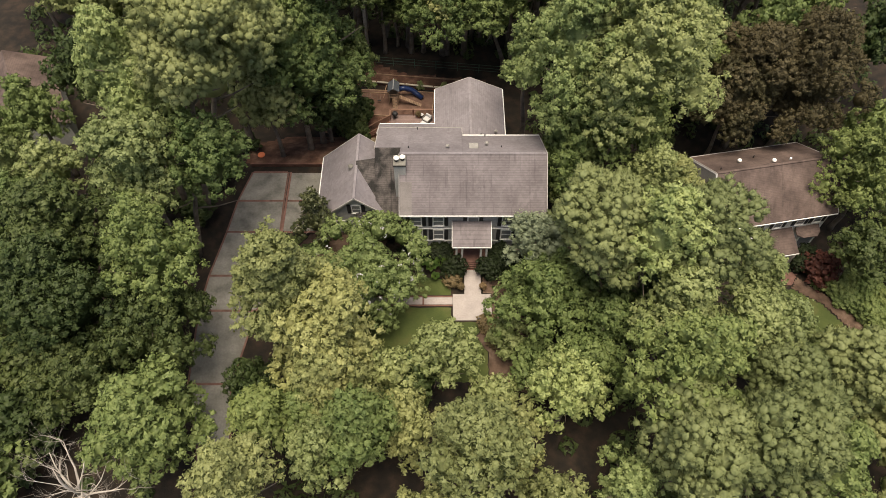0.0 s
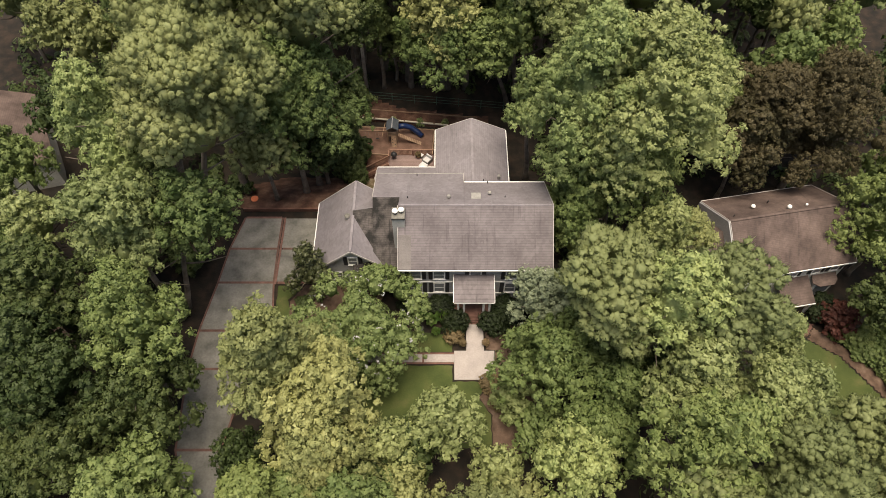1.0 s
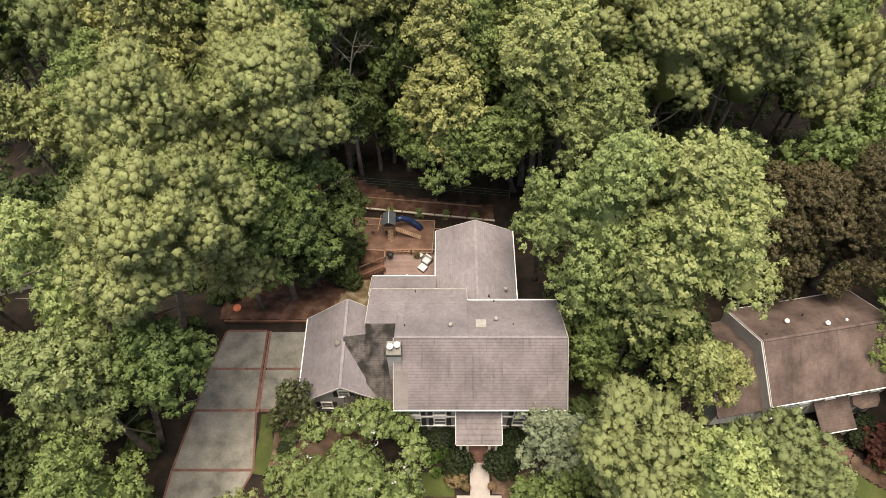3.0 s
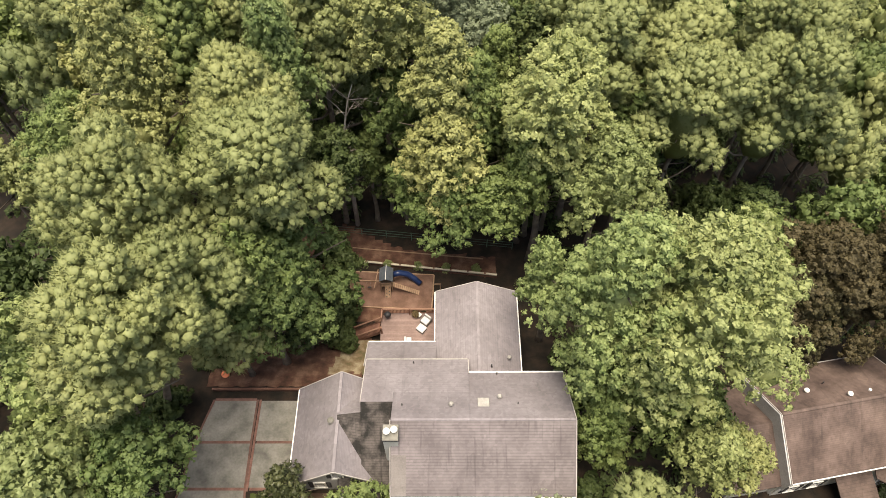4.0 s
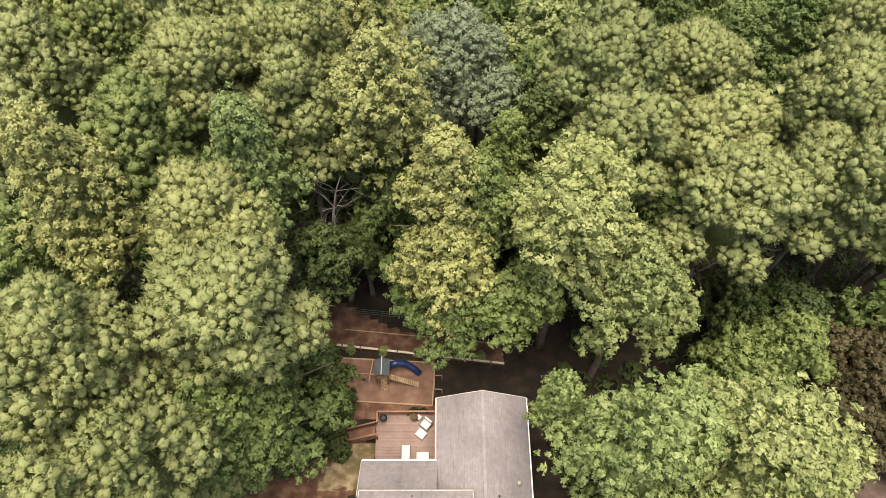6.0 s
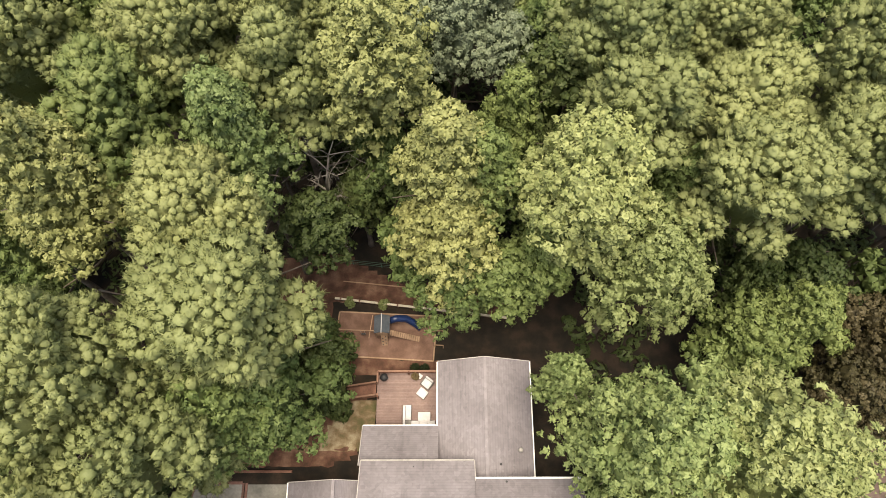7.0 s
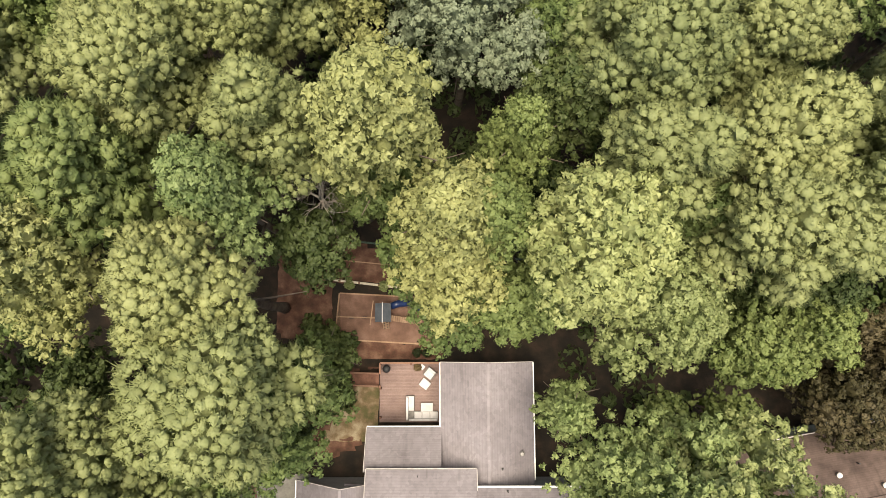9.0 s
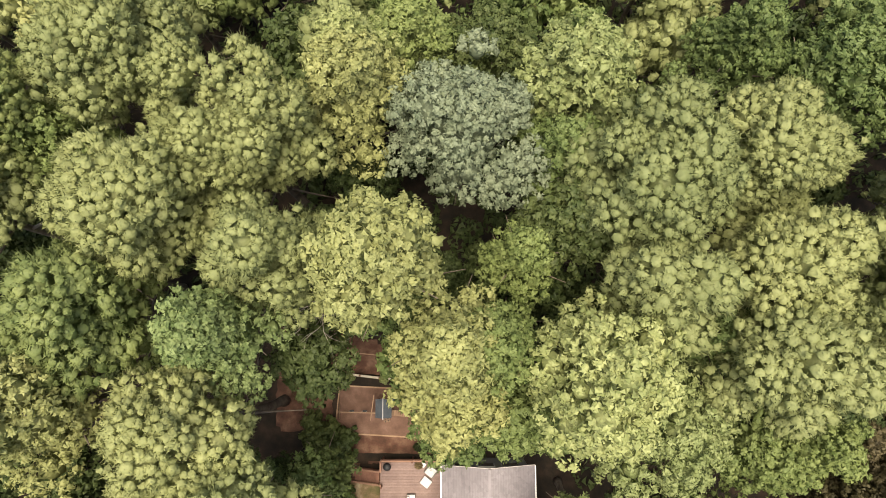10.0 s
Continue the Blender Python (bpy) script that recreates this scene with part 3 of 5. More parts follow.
part("vent_hood", disc(bmesh.new(), -10.05, 48.6, 6.77, 6.85, 0.3, 0.2), CONCRETE, vent)
# rear lean-to
part("wall", boxed(-7.2, -1.0, 54.15, 57.3, -3.2, 3.4), SIDING, house)
roof_plane([(-7.55, 57.75, 3.6), (-0.9, 57.75, 3.6), (-0.9, 54.3, 5.75), (-7.55, 54.3, 5.75)], SHINGLE, house, label="pale shingle lean-to roof")
bar("gutter", (-7.55, 57.83, 3.52), (-0.95, 57.83, 3.52), 0.1, 0.14, WHITE, house, "white gutter")
bar("rake_board", (-7.6, 57.75, 3.52), (-7.6, 54.3, 5.67), 0.06, 0.2, TRIM, house)
# rear wing
part("wall", boxed(-0.6, 6.95, 52.75, 63.1, -3.2, 3.55), SIDING, house)
roof_plane([(-0.95, 52.4, 3.7), (3.2, 52.4, 5.66), (3.2, 63.45, 5.66), (-0.95, 63.45, 3.7)], SHINGLE, house)
roof_plane([(3.2, 52.4, 5.66), (7.3, 52.4, 3.7), (7.3, 63.45, 3.7), (3.2, 63.45, 5.66)], SHINGLE, house)
bar("ridge_cap", (3.2, 53.1, 5.68), (3.2, 63.45, 5.68), 0.28, 0.06, SHINGLE, house)
bar("gutter", (-1.03, 57.9, 3.62), (-1.03, 63.45, 3.62), 0.1, 0.14, WHITE, house, "white gutter")
bar("gutter", (7.38, 53.2, 3.62), (7.38, 63.45, 3.62), 0.1, 0.14, WHITE, house, "white gutter")
for a, b in (((-0.95, 63.5, 3.62), (3.2, 63.5, 5.58)), ((3.2, 63.5, 5.58), (7.3, 63.5, 3.62))):
    bar("rake_board", a, b, 0.06, 0.2, TRIM, house)
part("gable_wall", face_mesh([(-0.6, 63.1, 3.5), (6.95, 63.1, 3.5), (3.2, 63.1, 5.4)], -0.2, (0, 1, 0)), SIDING, house)
for x in (0.9, 3.1, 5.3):
    w = part("window", boxed(x - 0.8, x + 0.8, 63.08, 63.2, 0.9, 2.6), WHITE, house, "wide white window in the rear wall")
    part("pane", boxed(x - 0.7, x + 0.7, 63.205, 63.22, 1.0, 2.5), GLASS, w)
# pipes and vents on the roofs
for x, y, z, r, h in ((-3.67, 48.96, 9.2, 0.06, 0.35), (-2.9, 54.1, 6.4, 0.05, 0.5), (6.2, 49.16, 9.1, 0.05, 0.3), (4.69, 52.9, 6.7, 0.06, 0.45), (4.37, 54.41, 5.05, 0.07, 0.5)):
    bm = disc(bmesh.new(), x, y, z - 0.1, z + h, r, r, 8)
    disc(bm, x, y, z - 0.1, z + 0.06, r * 2.6, r * 1.4, 10)
    part("vent_pipe", bm, BLACK, house, "dark plumbing vent pipe")
for x, y, z in ((0.49, 48.96, 9.2), (4.67, 49.86, 8.62), (6.16, 55.6, 4.25)):
    v = part("roof_vent", disc(bmesh.new(), x, y, z - 0.1, z + 0.42, 0.12, 0.12, 10), METAL, house, "metal flue with a round cap")
    part("vent_hood", disc(bmesh.new(), x, y, z + 0.44, z + 0.56, 0.22, 0.14, 12), METAL, v)
v = part("roof_vent", boxed(2.85, 3.65, 48.85, 49.5, 8.8, 9.32, 0.06), METAL, house, "low metal box vent")
part("vent_hood", boxed(2.75, 3.75, 48.75, 49.6, 9.325, 9.39, 0.03), METAL, v)
# porch
porch = part("porch_roof", slab(bmesh.new(), [(1.0, 39.8, 4.12), (5.08, 39.8, 4.12), (5.08, 42.55, 5.0), (1.0, 42.55, 5.0)], 0.12), SHINGLE_SHADED, house, "small shingled porch roof")
for a, b in (((1.0, 39.74, 4.02), (5.08, 39.74, 4.02)), ((0.96, 39.8, 4.0), (0.96, 42.55, 4.88)), ((5.12, 39.8, 4.0), (5.12, 42.55, 4.88))):
    bar("fascia", a, b, 0.05, 0.16, WHITE, porch)
part("beam", boxed(1.15, 4.95, 39.95, 40.2, 3.68, 3.96), WHITE, porch)
for x in (1.45, 2.05, 4.05, 4.65):
    bm = boxed(x - 0.11, x + 0.11, 39.98, 40.2, 0.92, 3.68, 0.02)
    box(bm, x - 0.16, x + 0.16, 39.93, 40.25, 0.905, 1.1)
    box(bm, x - 0.16, x + 0.16, 39.93, 40.25, 3.5, 3.675)
    part("column", bm, WHITE, porch, "square white porch column")
part("porch_floor", boxed(1.1, 5.0, 39.9, 42.58, -0.1, 0.9, 0.02), BRICK, house, "red brick porch floor")
for k in range(4):
    part("step", boxed(2.25, 4.1, 39.42 + 0.12 * k, 39.898, -0.1 + 0.2 * k, 0.1 + 0.2 * k, 0.01), BRICK, house, "red brick step")
door = part("door", boxed(2.6, 3.6, 42.5, 42.58, 0.92, 3.05), REDWOOD, house, "dark front door")
part("door_handle", boxed(3.45, 3.5, 42.42, 42.495, 1.9, 2.05), METAL, door)
part("door_frame", boxed(2.45, 3.75, 42.545, 42.595, 0.92, 3.2), WHITE, house)

# neighbouring house, in its own turned frame: x along the front eave, z from the eave's height
n_pose = pose(32.35, 45.05, -0.35, 0, 0, 10)
neighbour = empty("house", n_pose, "white two-storey neighbouring house with a brown shingle roof", "house")
NWHITE = rough_mat("white_siding", [(0.3, (0.6, 0.6, 0.58)), (0.7, (0.72, 0.72, 0.7))], 0.6, 6, 0.7, 0.05)
NGREY = rough_mat("pale_grey_siding", [(0.3, (0.5, 0.5, 0.49)), (0.7, (0.6, 0.6, 0.58))], 0.6, 6, 0.7, 0.05)
part("wall", boxed(0.35, 13.5, 0.45, 10.6, -7, -0.15), NWHITE, neighbour, "white siding wall")
roof_plane([(0, 0, 0), (13.9, 0, 0), (13.9, 5.45, 3.65), (0, 5.45, 3.65)], SHINGLE_BROWN, neighbour, label="brown streaked front roof slope")
roof_plane([(0, 5.45, 3.65), (13.9, 5.45, 3.65), (13.9, 11.0, 0), (0, 11.0, 0)], SHINGLE_BROWN, neighbour)
bar("ridge_cap", (0, 5.45, 3.66), (13.9, 5.45, 3.66), 0.26, 0.06, SHINGLE_BROWN, neighbour)
bar("gutter", (0, -0.07, -0.1), (13.9, -0.07, -0.1), 0.1, 0.1, WHITE, neighbour)
bar("gutter", (0, 11.07, -0.1), (13.9, 11.07, -0.1), 0.1, 0.12, TRIM, neighbour)
for x, y in ((0.35, 0.2), (13.5, -0.2)):
    part("gable_wall", face_mesh([(x, 0.45, -0.15), (x, 10.6, -0.15), (x, 5.45, 3.4)], y, (1, 0, 0)), NGREY if x < 1 else NWHITE, neighbour)
for x in (-0.05, 13.95):
    bar("rake_board", (x, 0, -0.08), (x, 5.45, 3.57), 0.06, 0.18, TRIM, neighbour)
    bar("rake_board", (x, 5.45, 3.57), (x, 11.0, -0.08), 0.06, 0.18, TRIM, neighbour)
part("side_wall", boxed(0.2, 0.34, 0.6, 10.4, -7, 0.0), NGREY, neighbour, "pale grey siding end wall")
for x in (1.9, 4.4, 7.2, 10.0, 12.2):
    window(neighbour, x, 0.43, -1.95, -0.6, 1.1)
for x in (1.9, 4.4):
    window(neighbour, x, 0.43, -5.1, -3.5, 1.1)
nporch = part("porch_roof", slab(bmesh.new(), [(5.6, -2.6, -3.5), (9.4, -2.6, -3.5), (9.4, 0.42, -2.35), (5.6, 0.42, -2.35)], 0.14), SHINGLE_BROWN, neighbour, "brown shingled porch roof")
bar("fascia", (5.6, -2.65, -3.6), (9.4, -2.65, -3.6), 0.07, 0.2, WHITE, nporch)
for x in (5.8, 9.2):
    part("column", boxed(x - 0.14, x + 0.14, -2.45, -2.17, -6.05, -3.64), WHITE, nporch, "square white porch column")
part("porch_floor", boxed(5.5, 9.5, -2.6, 0.44, -7, -6.05), BRICK, neighbour, "red brick porch floor")
bay = part("bay_window", boxed(10.2, 12.6, -0.5, 0.44, -6, -3.2), NWHITE, neighbour, "white bay window")
bm = bmesh.new()
slab(bm, [(9.9, -0.4, -2.95), (10.5, -0.95, -2.95), (12.3, -0.95, -2.95), (12.9, -0.4, -2.95), (12.9, 0.42, -2.5), (9.9, 0.42, -2.5)], 0.12)
part("bay_roof", bm, SHINGLE_BROWN, bay)
part("pane", boxed(10.5, 12.3, -0.53, -0.504, -5.2, -3.5), GLASS, bay)
for x, y, z in ((4.0, 7.6, 2.2), (7.4, 6.3, 3.05)):
    v = part("roof_vent", disc(bmesh.new(), x, y, z - 0.1, z + 0.35, 0.17, 0.16, 12), METAL, neighbour)
    part("vent_hood", disc(bmesh.new(), x, y, z + 0.37, z + 0.5, 0.26, 0.2, 14), WHITE, v, "round white vent hood")
part("vent_hood", disc(bmesh.new(), 9.6, 6.4, 2.95, 3.25, 0.14, 0.14, 10), WHITE, neighbour)
part("vent_pipe", disc(bmesh.new(), 6.2, 8.2, 1.7, 2.3, 0.07, 0.07, 8), BLACK, neighbour)
part("vent_pipe", disc(bmesh.new(), 0.9, 6.3, 2.9, 3.4, 0.06, 0.06, 8), BLACK, neighbour)
part("end_panel", face_mesh([(-0.1, 0.0, -2.2), (-0.1, 10.95, -2.2), (-0.1, 10.95, -0.1), (-0.1, 5.45, 3.56), (-0.1, 0.0, -0.1)], -0.12, (1, 0, 0)), SIDING, neighbour, "pale siding on the end wall")
# lower wing against its end wall, under the same pitch
part("wing_wall", boxed(-4.6, 0.19, 0.9, 10.1, -7, -1.95), NWHITE, neighbour, "white siding wing")
roof_plane([(-5.0, 0.3, -1.75), (0.19, 0.3, -1.75), (0.19, 5.45, 1.7), (-5.0, 5.45, 1.7)], SHINGLE_BROWN, neighbour, label="brown shingled roof of the lower wing")
roof_plane([(-5.0, 5.45, 1.7), (0.19, 5.45, 1.7), (0.19, 10.7, -1.75), (-5.0, 10.7, -1.75)], SHINGLE_BROWN, neighbour)
part("gable_wall", face_mesh([(-4.55, 0.9, -1.95), (-4.55, 10.1, -1.95), (-4.55, 5.45, 1.45)], 0.2, (1, 0, 0)), NWHITE, neighbour)

far_house = empty("house", pose(-60, 67, -1, 0, 0, -62), "half-hidden brown-roofed house among the trees", "house")
part("wall", boxed(0.4, 13, 0.4, 8.6, -2, 3), NGREY, far_house)
roof_plane([(0, 0, 3), (13.4, 0, 3), (13.4, 4.5, 6), (0, 4.5, 6)], SHINGLE_BROWN, far_house)
roof_plane([(0, 4.5, 6), (13.4, 4.5, 6), (13.4, 9, 3), (0, 9, 3)], SHINGLE_BROWN, far_house)
for x, d in ((0.4, 0.2), (13, -0.2)):
    part("gable_wall", face_mesh([(x, 0.4, 3), (x, 8.6, 3), (x, 4.5, 5.8)], d, (1, 0, 0)), NGREY, far_house)
bar("gutter", (0, -0.07, 2.9), (13.4, -0.07, 2.9), 0.14, 0.16, WHITE, far_house)

# ---- deck and its furniture ----
deck = empty("deck", pose(0, 0, 0), "raised brown board deck with railings behind the house", "deck")
board = raw_mesh("deck_board", [], [], DECK)
bm = boxed(-3.05, 3.05, -0.066, 0.066, -0.03, 0, 0.008)
bm.to_mesh(board)
bm.free()
board.materials.append(DECK) if not board.materials else None
for k in range(40):
    link("deck_board", board, None, deck, m=pose(-3.8, 57.75 + 0.141 * k, -0.6))
part("joist_frame", boxed(-6.8, -0.8, 57.7, 63.35, -0.85, -0.64), REDWOOD, deck)
for x, y in ((-6.7, 63.2), (-3.8, 63.2), (-1.0, 63.2), (-6.7, 58.2), (-6.7, 60.9)):
    part("post", boxed(x - 0.08, x + 0.08, y - 0.08, y + 0.08, -3.3, 0.4), REDWOOD, deck)
def railing(parent, a, b, n, z0a, z0b):
    (ax, ay), (bx, by) = a, b
    bar("top_rail", (ax, ay, z0a + 0.95), (bx, by, z0b + 0.95), 0.16, 0.06, RAIL, parent)
    bar("low_rail", (ax, ay, z0a + 0.12), (bx, by, z0b + 0.12), 0.07, 0.06, REDWOOD, parent)
    for k in range(n):
        t = (k + 0.5) / n
        x, y, z = ax + (bx - ax) * t, ay + (by - ay) * t, z0a + (z0b - z0a) * t
        part("baluster", boxed(x - 0.02, x + 0.02, y - 0.02, y + 0.02, z + 0.12, z + 0.93), REDWOOD, parent)
railing(deck, (-6.75, 63.3), (-0.95, 63.3), 40, -0.6, -0.6)
railing(deck, (-6.75, 62.25), (-6.75, 63.3), 8, -0.6, -0.6)
railing(deck, (-6.75, 61.0), (-6.75, 61.2), 2, -0.6, -0.6)
stair = empty("deck_stairs", pose(0, 0, 0), "brown wooden stairs leading down from the deck", "stairs")
for k in range(11):
    x = -6.95 - 0.28 * k
    part("tread", boxed(x - 0.28, x, 61.15, 62.25, -0.83 - 0.2 * k, -0.78 - 0.2 * k, 0.01), REDWOOD, stair)
for y in (61.1, 62.3):
    bar("stringer", (-6.9, y, -0.9), (-9.9, y, -3.05), 0.06, 0.28, REDWOOD, stair)
    railing(stair, (-6.9, y), (-9.9, y), 22, -0.7, -2.85)
    part("newel_post", boxed(-10.0, -9.88, y - 0.06, y + 0.06, -3.2, -1.8), REDWOOD, stair)


def soft_box(x0, x1, y0, y1, z0, z1, r=0.06):
    bm = box(bmesh.new(), x0, x1, y0, y1, z0, z1)
    bmesh.ops.bevel(bm, geom=bm.edges[:], offset=r, segments=3, profile=0.5, affect="EDGES")
    return bm


sofa = empty("outdoor_sofa", pose(0, 0, 0), "white-cushioned corner sofa on the deck under the eave", "sofa")
part("frame", boxed(-4.3, -1.25, 57.85, 58.75, -0.58, -0.28, 0.02), WICKER, sofa)
part("frame", boxed(-4.3, -3.5, 58.755, 60.2, -0.58, -0.28, 0.02), WICKER, sofa)
part("seat_cushion", soft_box(-4.28, -3.52, 58.8, 60.18, -0.28, -0.1), CUSHION, sofa)
for x in (-3.5, -2.75, -2.0):
    part("seat_cushion", soft_box(x, x + 0.73, 57.95, 58.73, -0.28, -0.1), CUSHION, sofa)
part("back_cushion", soft_box(-4.28, -4.05, 58.0, 60.1, -0.1, 0.25), CUSHION, sofa)
part("back_cushion", soft_box(-4.0, -1.3, 57.88, 58.1, -0.1, 0.25), CUSHION, sofa)
table = empty("coffee_table", pose(-2.3, 59.1, -0.6), "low square white coffee table on the deck", "table")
part("tabletop", boxed(-0.58, 0.58, -0.42, 0.42, 0.36, 0.42, 0.015), CUSHION, table)
for sx in (-0.5, 0.5):
    for sy in (-0.34, 0.34):
        part("leg", boxed(sx - 0.035, sx + 0.035, sy - 0.035, sy + 0.035, 0.005, 0.36), WICKER, table)
lounge = empty("lounge_chair", pose(-2.05, 62.25, -0.6, 0, 0, -38), "deep lounge chair with white cushions on the deck", "chair")
part("frame", boxed(-0.48, 0.48, -0.45, 0.5, 0.02, 0.28, 0.02), WICKER, lounge)
part("seat_cushion", soft_box(-0.42, 0.42, -0.42, 0.3, 0.28, 0.44), CUSHION, lounge)
part("back_cushion", soft_box(-0.42, 0.42, 0.3, 0.5, 0.28, 0.8), CUSHION, lounge)
for s in (-0.5, 0.44):
    part("arm", boxed(s, s + 0.07, -0.42, 0.5, 0.02, 0.55, 0.015), WICKER, lounge)
ottoman = empty("ottoman", pose(-2.5, 61.3, -0.6, 0, 0, -38), "square white-cushioned ottoman before the lounge chair", "ottoman")
part("frame", boxed(-0.45, 0.45, -0.4, 0.4, 0.02, 0.26, 0.02), WICKER, ottoman)
part("cushion", soft_box(-0.46, 0.46, -0.41, 0.41, 0.26, 0.44), CUSHION, ottoman)
side = empty("side_table", pose(-2.75, 62.9, -0.6, 0, 0, -38), "small white side table beside the lounge chair", "table")
part("tabletop", boxed(-0.22, 0.22, -0.22, 0.22, 0.42, 0.47, 0.01), CUSHION, side)
for sx in (-0.18, 0.18):
    for sy in (-0.18, 0.18):
        part("leg", boxed(sx - 0.02, sx + 0.02, sy - 0.02, sy + 0.02, 0.005, 0.42), WICKER, side)
grill = empty("kettle_grill", pose(-6.15, 62.75, -0.6), "black covered kettle grill in the deck corner", "grill")
bm = tube(bmesh.new(), [(0, 0, 0.45), (0, 0, 0.55), (0, 0, 0.75), (0, 0, 0.95), (0, 0, 1.03)], [0.15, 0.32, 0.38, 0.28, 0.08], 16)
part("bowl", bm, BLACK, grill, smooth=True)
for a in (0, 2.1, 4.2):
    bar("leg", (0.15 * math.cos(a), 0.15 * math.sin(a), 0.5), (0.36 * math.cos(a), 0.36 * math.sin(a), 0.02), 0.03, 0.03, METAL, grill)
part("lid_handle", boxed(-0.08, 0.08, -0.02, 0.02, 1.03, 1.09), BLACK, grill)

# ---- back yard ----
tagged(part("play_area", slab(bmesh.new(), [(-11.5, 65.6, -2.85), (-1.6, 65.0, -2.85), (-1.35, 69.5, -2.85), (-11.1, 70.1, -2.85)], 0.4), CHIPS), "play area filled with reddish wood chips", "play area", kind="structure")
edging = empty("timber_edging", pose(0, 0, 0), "square timbers edging the wood-chip play area", "edging")
for a, b in (((-11.55, 65.55), (-1.5, 64.95)), ((-1.5, 64.95), (-1.25, 69.55)), ((-11.15, 70.15), (-1.25, 69.6)), ((-11.6, 65.55), (-11.2, 70.15))):
    bar("timber", (*a, -2.9), (*b, -2.9), 0.14, 0.2, TIMBER, edging)
wall_log = empty("retaining_wall", pose(0, 0, 0), "low timber retaining wall with a pale top rail", "retaining wall")
bar("top_rail", (-11.7, 71.45, -2.35), (6.0, 69.3, -2.35), 0.22, 0.14, rough_mat("pale_timber", [(0.3, (0.42, 0.38, 0.3)), (0.7, (0.58, 0.52, 0.42))], 1, 8, 0.9, 0.2), wall_log, "pale weathered top rail")
for k in range(9):
    t = (k + 0.3) / 9
    x, y = -11.7 + 17.7 * t, 71.45 - 2.15 * t
    part("post", boxed(x - 0.09, x + 0.09, y - 0.1, y + 0.1, -3.4, -2.25), REDWOOD, wall_log)
bar("board", (-11.7, 71.5, -2.75), (6.0, 69.35, -2.75), 0.06, 0.6, REDWOOD, wall_log)
terrace = empty("garden_edging", pose(0, 0, 0), "thin timber edging across the bare soil slope", "edging")
bar("timber", (-11.0, 73.5, -2.95), (4.5, 71.9, -2.95), 0.1, 0.14, TIMBER, terrace)
fence = empty("wire_fence", pose(0, 0, 0), "thin wire fence on green posts behind the yard", "fence")
WIRE = rough_mat("green_wire", [(0.3, (0.05, 0.12, 0.09)), (0.7, (0.08, 0.18, 0.13))], 2, 8, 0.5, 0.0)
for z in (-2.6, -2.1, -1.6):
    bar("wire", (-13, 75.7, z), (8, 73.3, z), 0.025, 0.025, WIRE, fence)
for k in range(8):
    part("post", boxed(-13.03 + 3 * k, -12.97 + 3 * k, 75.67 - 0.343 * k, 75.73 - 0.343 * k, -3.3, -1.5), WIRE, fence)

# play set
play = empty("play_set", pose(0, 0, 0), "wooden play tower with dark canopy, swing beam and blue slide", "play set")
for x in (-7.2, -5.95):
    for y in (67.35, 68.85):
        part("post", boxed(x - 0.06, x + 0.06, y - 0.06, y + 0.06, -2.95, -0.35), TIMBER, play)
part("platform", boxed(-7.25, -5.9, 67.3, 68.9, -1.62, -1.54), TIMBER, play)
bm = slab(bmesh.new(), [(-7.35, 67.2, -0.42), (-6.58, 67.2, 0.12), (-6.58, 69.0, 0.12), (-7.35, 69.0, -0.42)], 0.03)
part("canopy", bm, CANVAS, play, "dark slate canvas roof")
bm = slab(bmesh.new(), [(-6.58, 67.2, 0.12), (-5.8, 67.2, -0.42), (-5.8, 69.0, -0.42), (-6.58, 69.0, 0.12)], 0.03)
part("canopy", bm, CANVAS, play, "dark slate canvas roof")
bar("ridge_board", (-6.58, 67.1, 0.15), (-6.58, 69.1, 0.15), 0.07, 0.07, CUSHION, play)
for y in (67.3, 68.9):
    bar("rail", (-7.2, y, -0.95), (-5.95, y, -0.95), 0.04, 0.1, TIMBER, play)
part("climbing_wall", slab(bmesh.new(), [(-6.75, 66.5, -2.95), (-6.1, 66.5, -2.95), (-6.1, 67.3, -1.55), (-6.75, 67.3, -1.55)], 0.06), TIMBER, play, "sloping board with dark hand holds")
for k in range(6):
    t = 0.15 + 0.14 * k
    x = -6.58 + 0.3 * (k % 2)
    part("hand_hold", boxed(x - 0.06, x + 0.06, 66.5 + 0.8 * t - 0.05, 66.5 + 0.8 * t + 0.05, -2.94 + 1.4 * t, -2.86 + 1.4 * t, 0.02), BLACK, play)
bar("swing_beam", (-11.2, 67.75, -1.0), (-7.2, 67.6, -1.0), 0.1, 0.14, TIMBER, play)
for s in (-0.7, 0.7):
    bar("beam_leg", (-10.9, 67.75, -1.0), (-11.2, 67.75 + 1.2 * s, -2.95), 0.09, 0.09, TIMBER, play)
bar("cross_beam", (-7.9, 66.9, -1.2), (-7.6, 69.3, -1.2), 0.08, 0.08, TIMBER, play)
for x in (-9.9, -8.6):
    seat = part("swing_seat", boxed(x - 0.22, x + 0.22, 67.6, 67.78, -2.45, -2.41), BLACK, play, "black swing seat")
    for s in (-0.2, 0.2):
        bar("chain", (x + s, 67.69, -1.05), (x + s, 67.69, -2.41), 0.015, 0.015, METAL, seat)
bm = tube(bmesh.new(), [(-5.9, 68.75, -1.35), (-5.2, 69.0, -1.45), (-4.3, 69.1, -1.85), (-3.5, 68.8, -2.35), (-2.8, 68.3, -2.65)], [0.34, 0.36, 0.36, 0.36, 0.34], 14)
part("slide", bm, BLUE, play, "blue plastic tube slide", smooth=True)
ramp_a, ramp_b = Vector((-5.9, 67.6, -1.6)), Vector((-2.9, 67.2, -2.88))
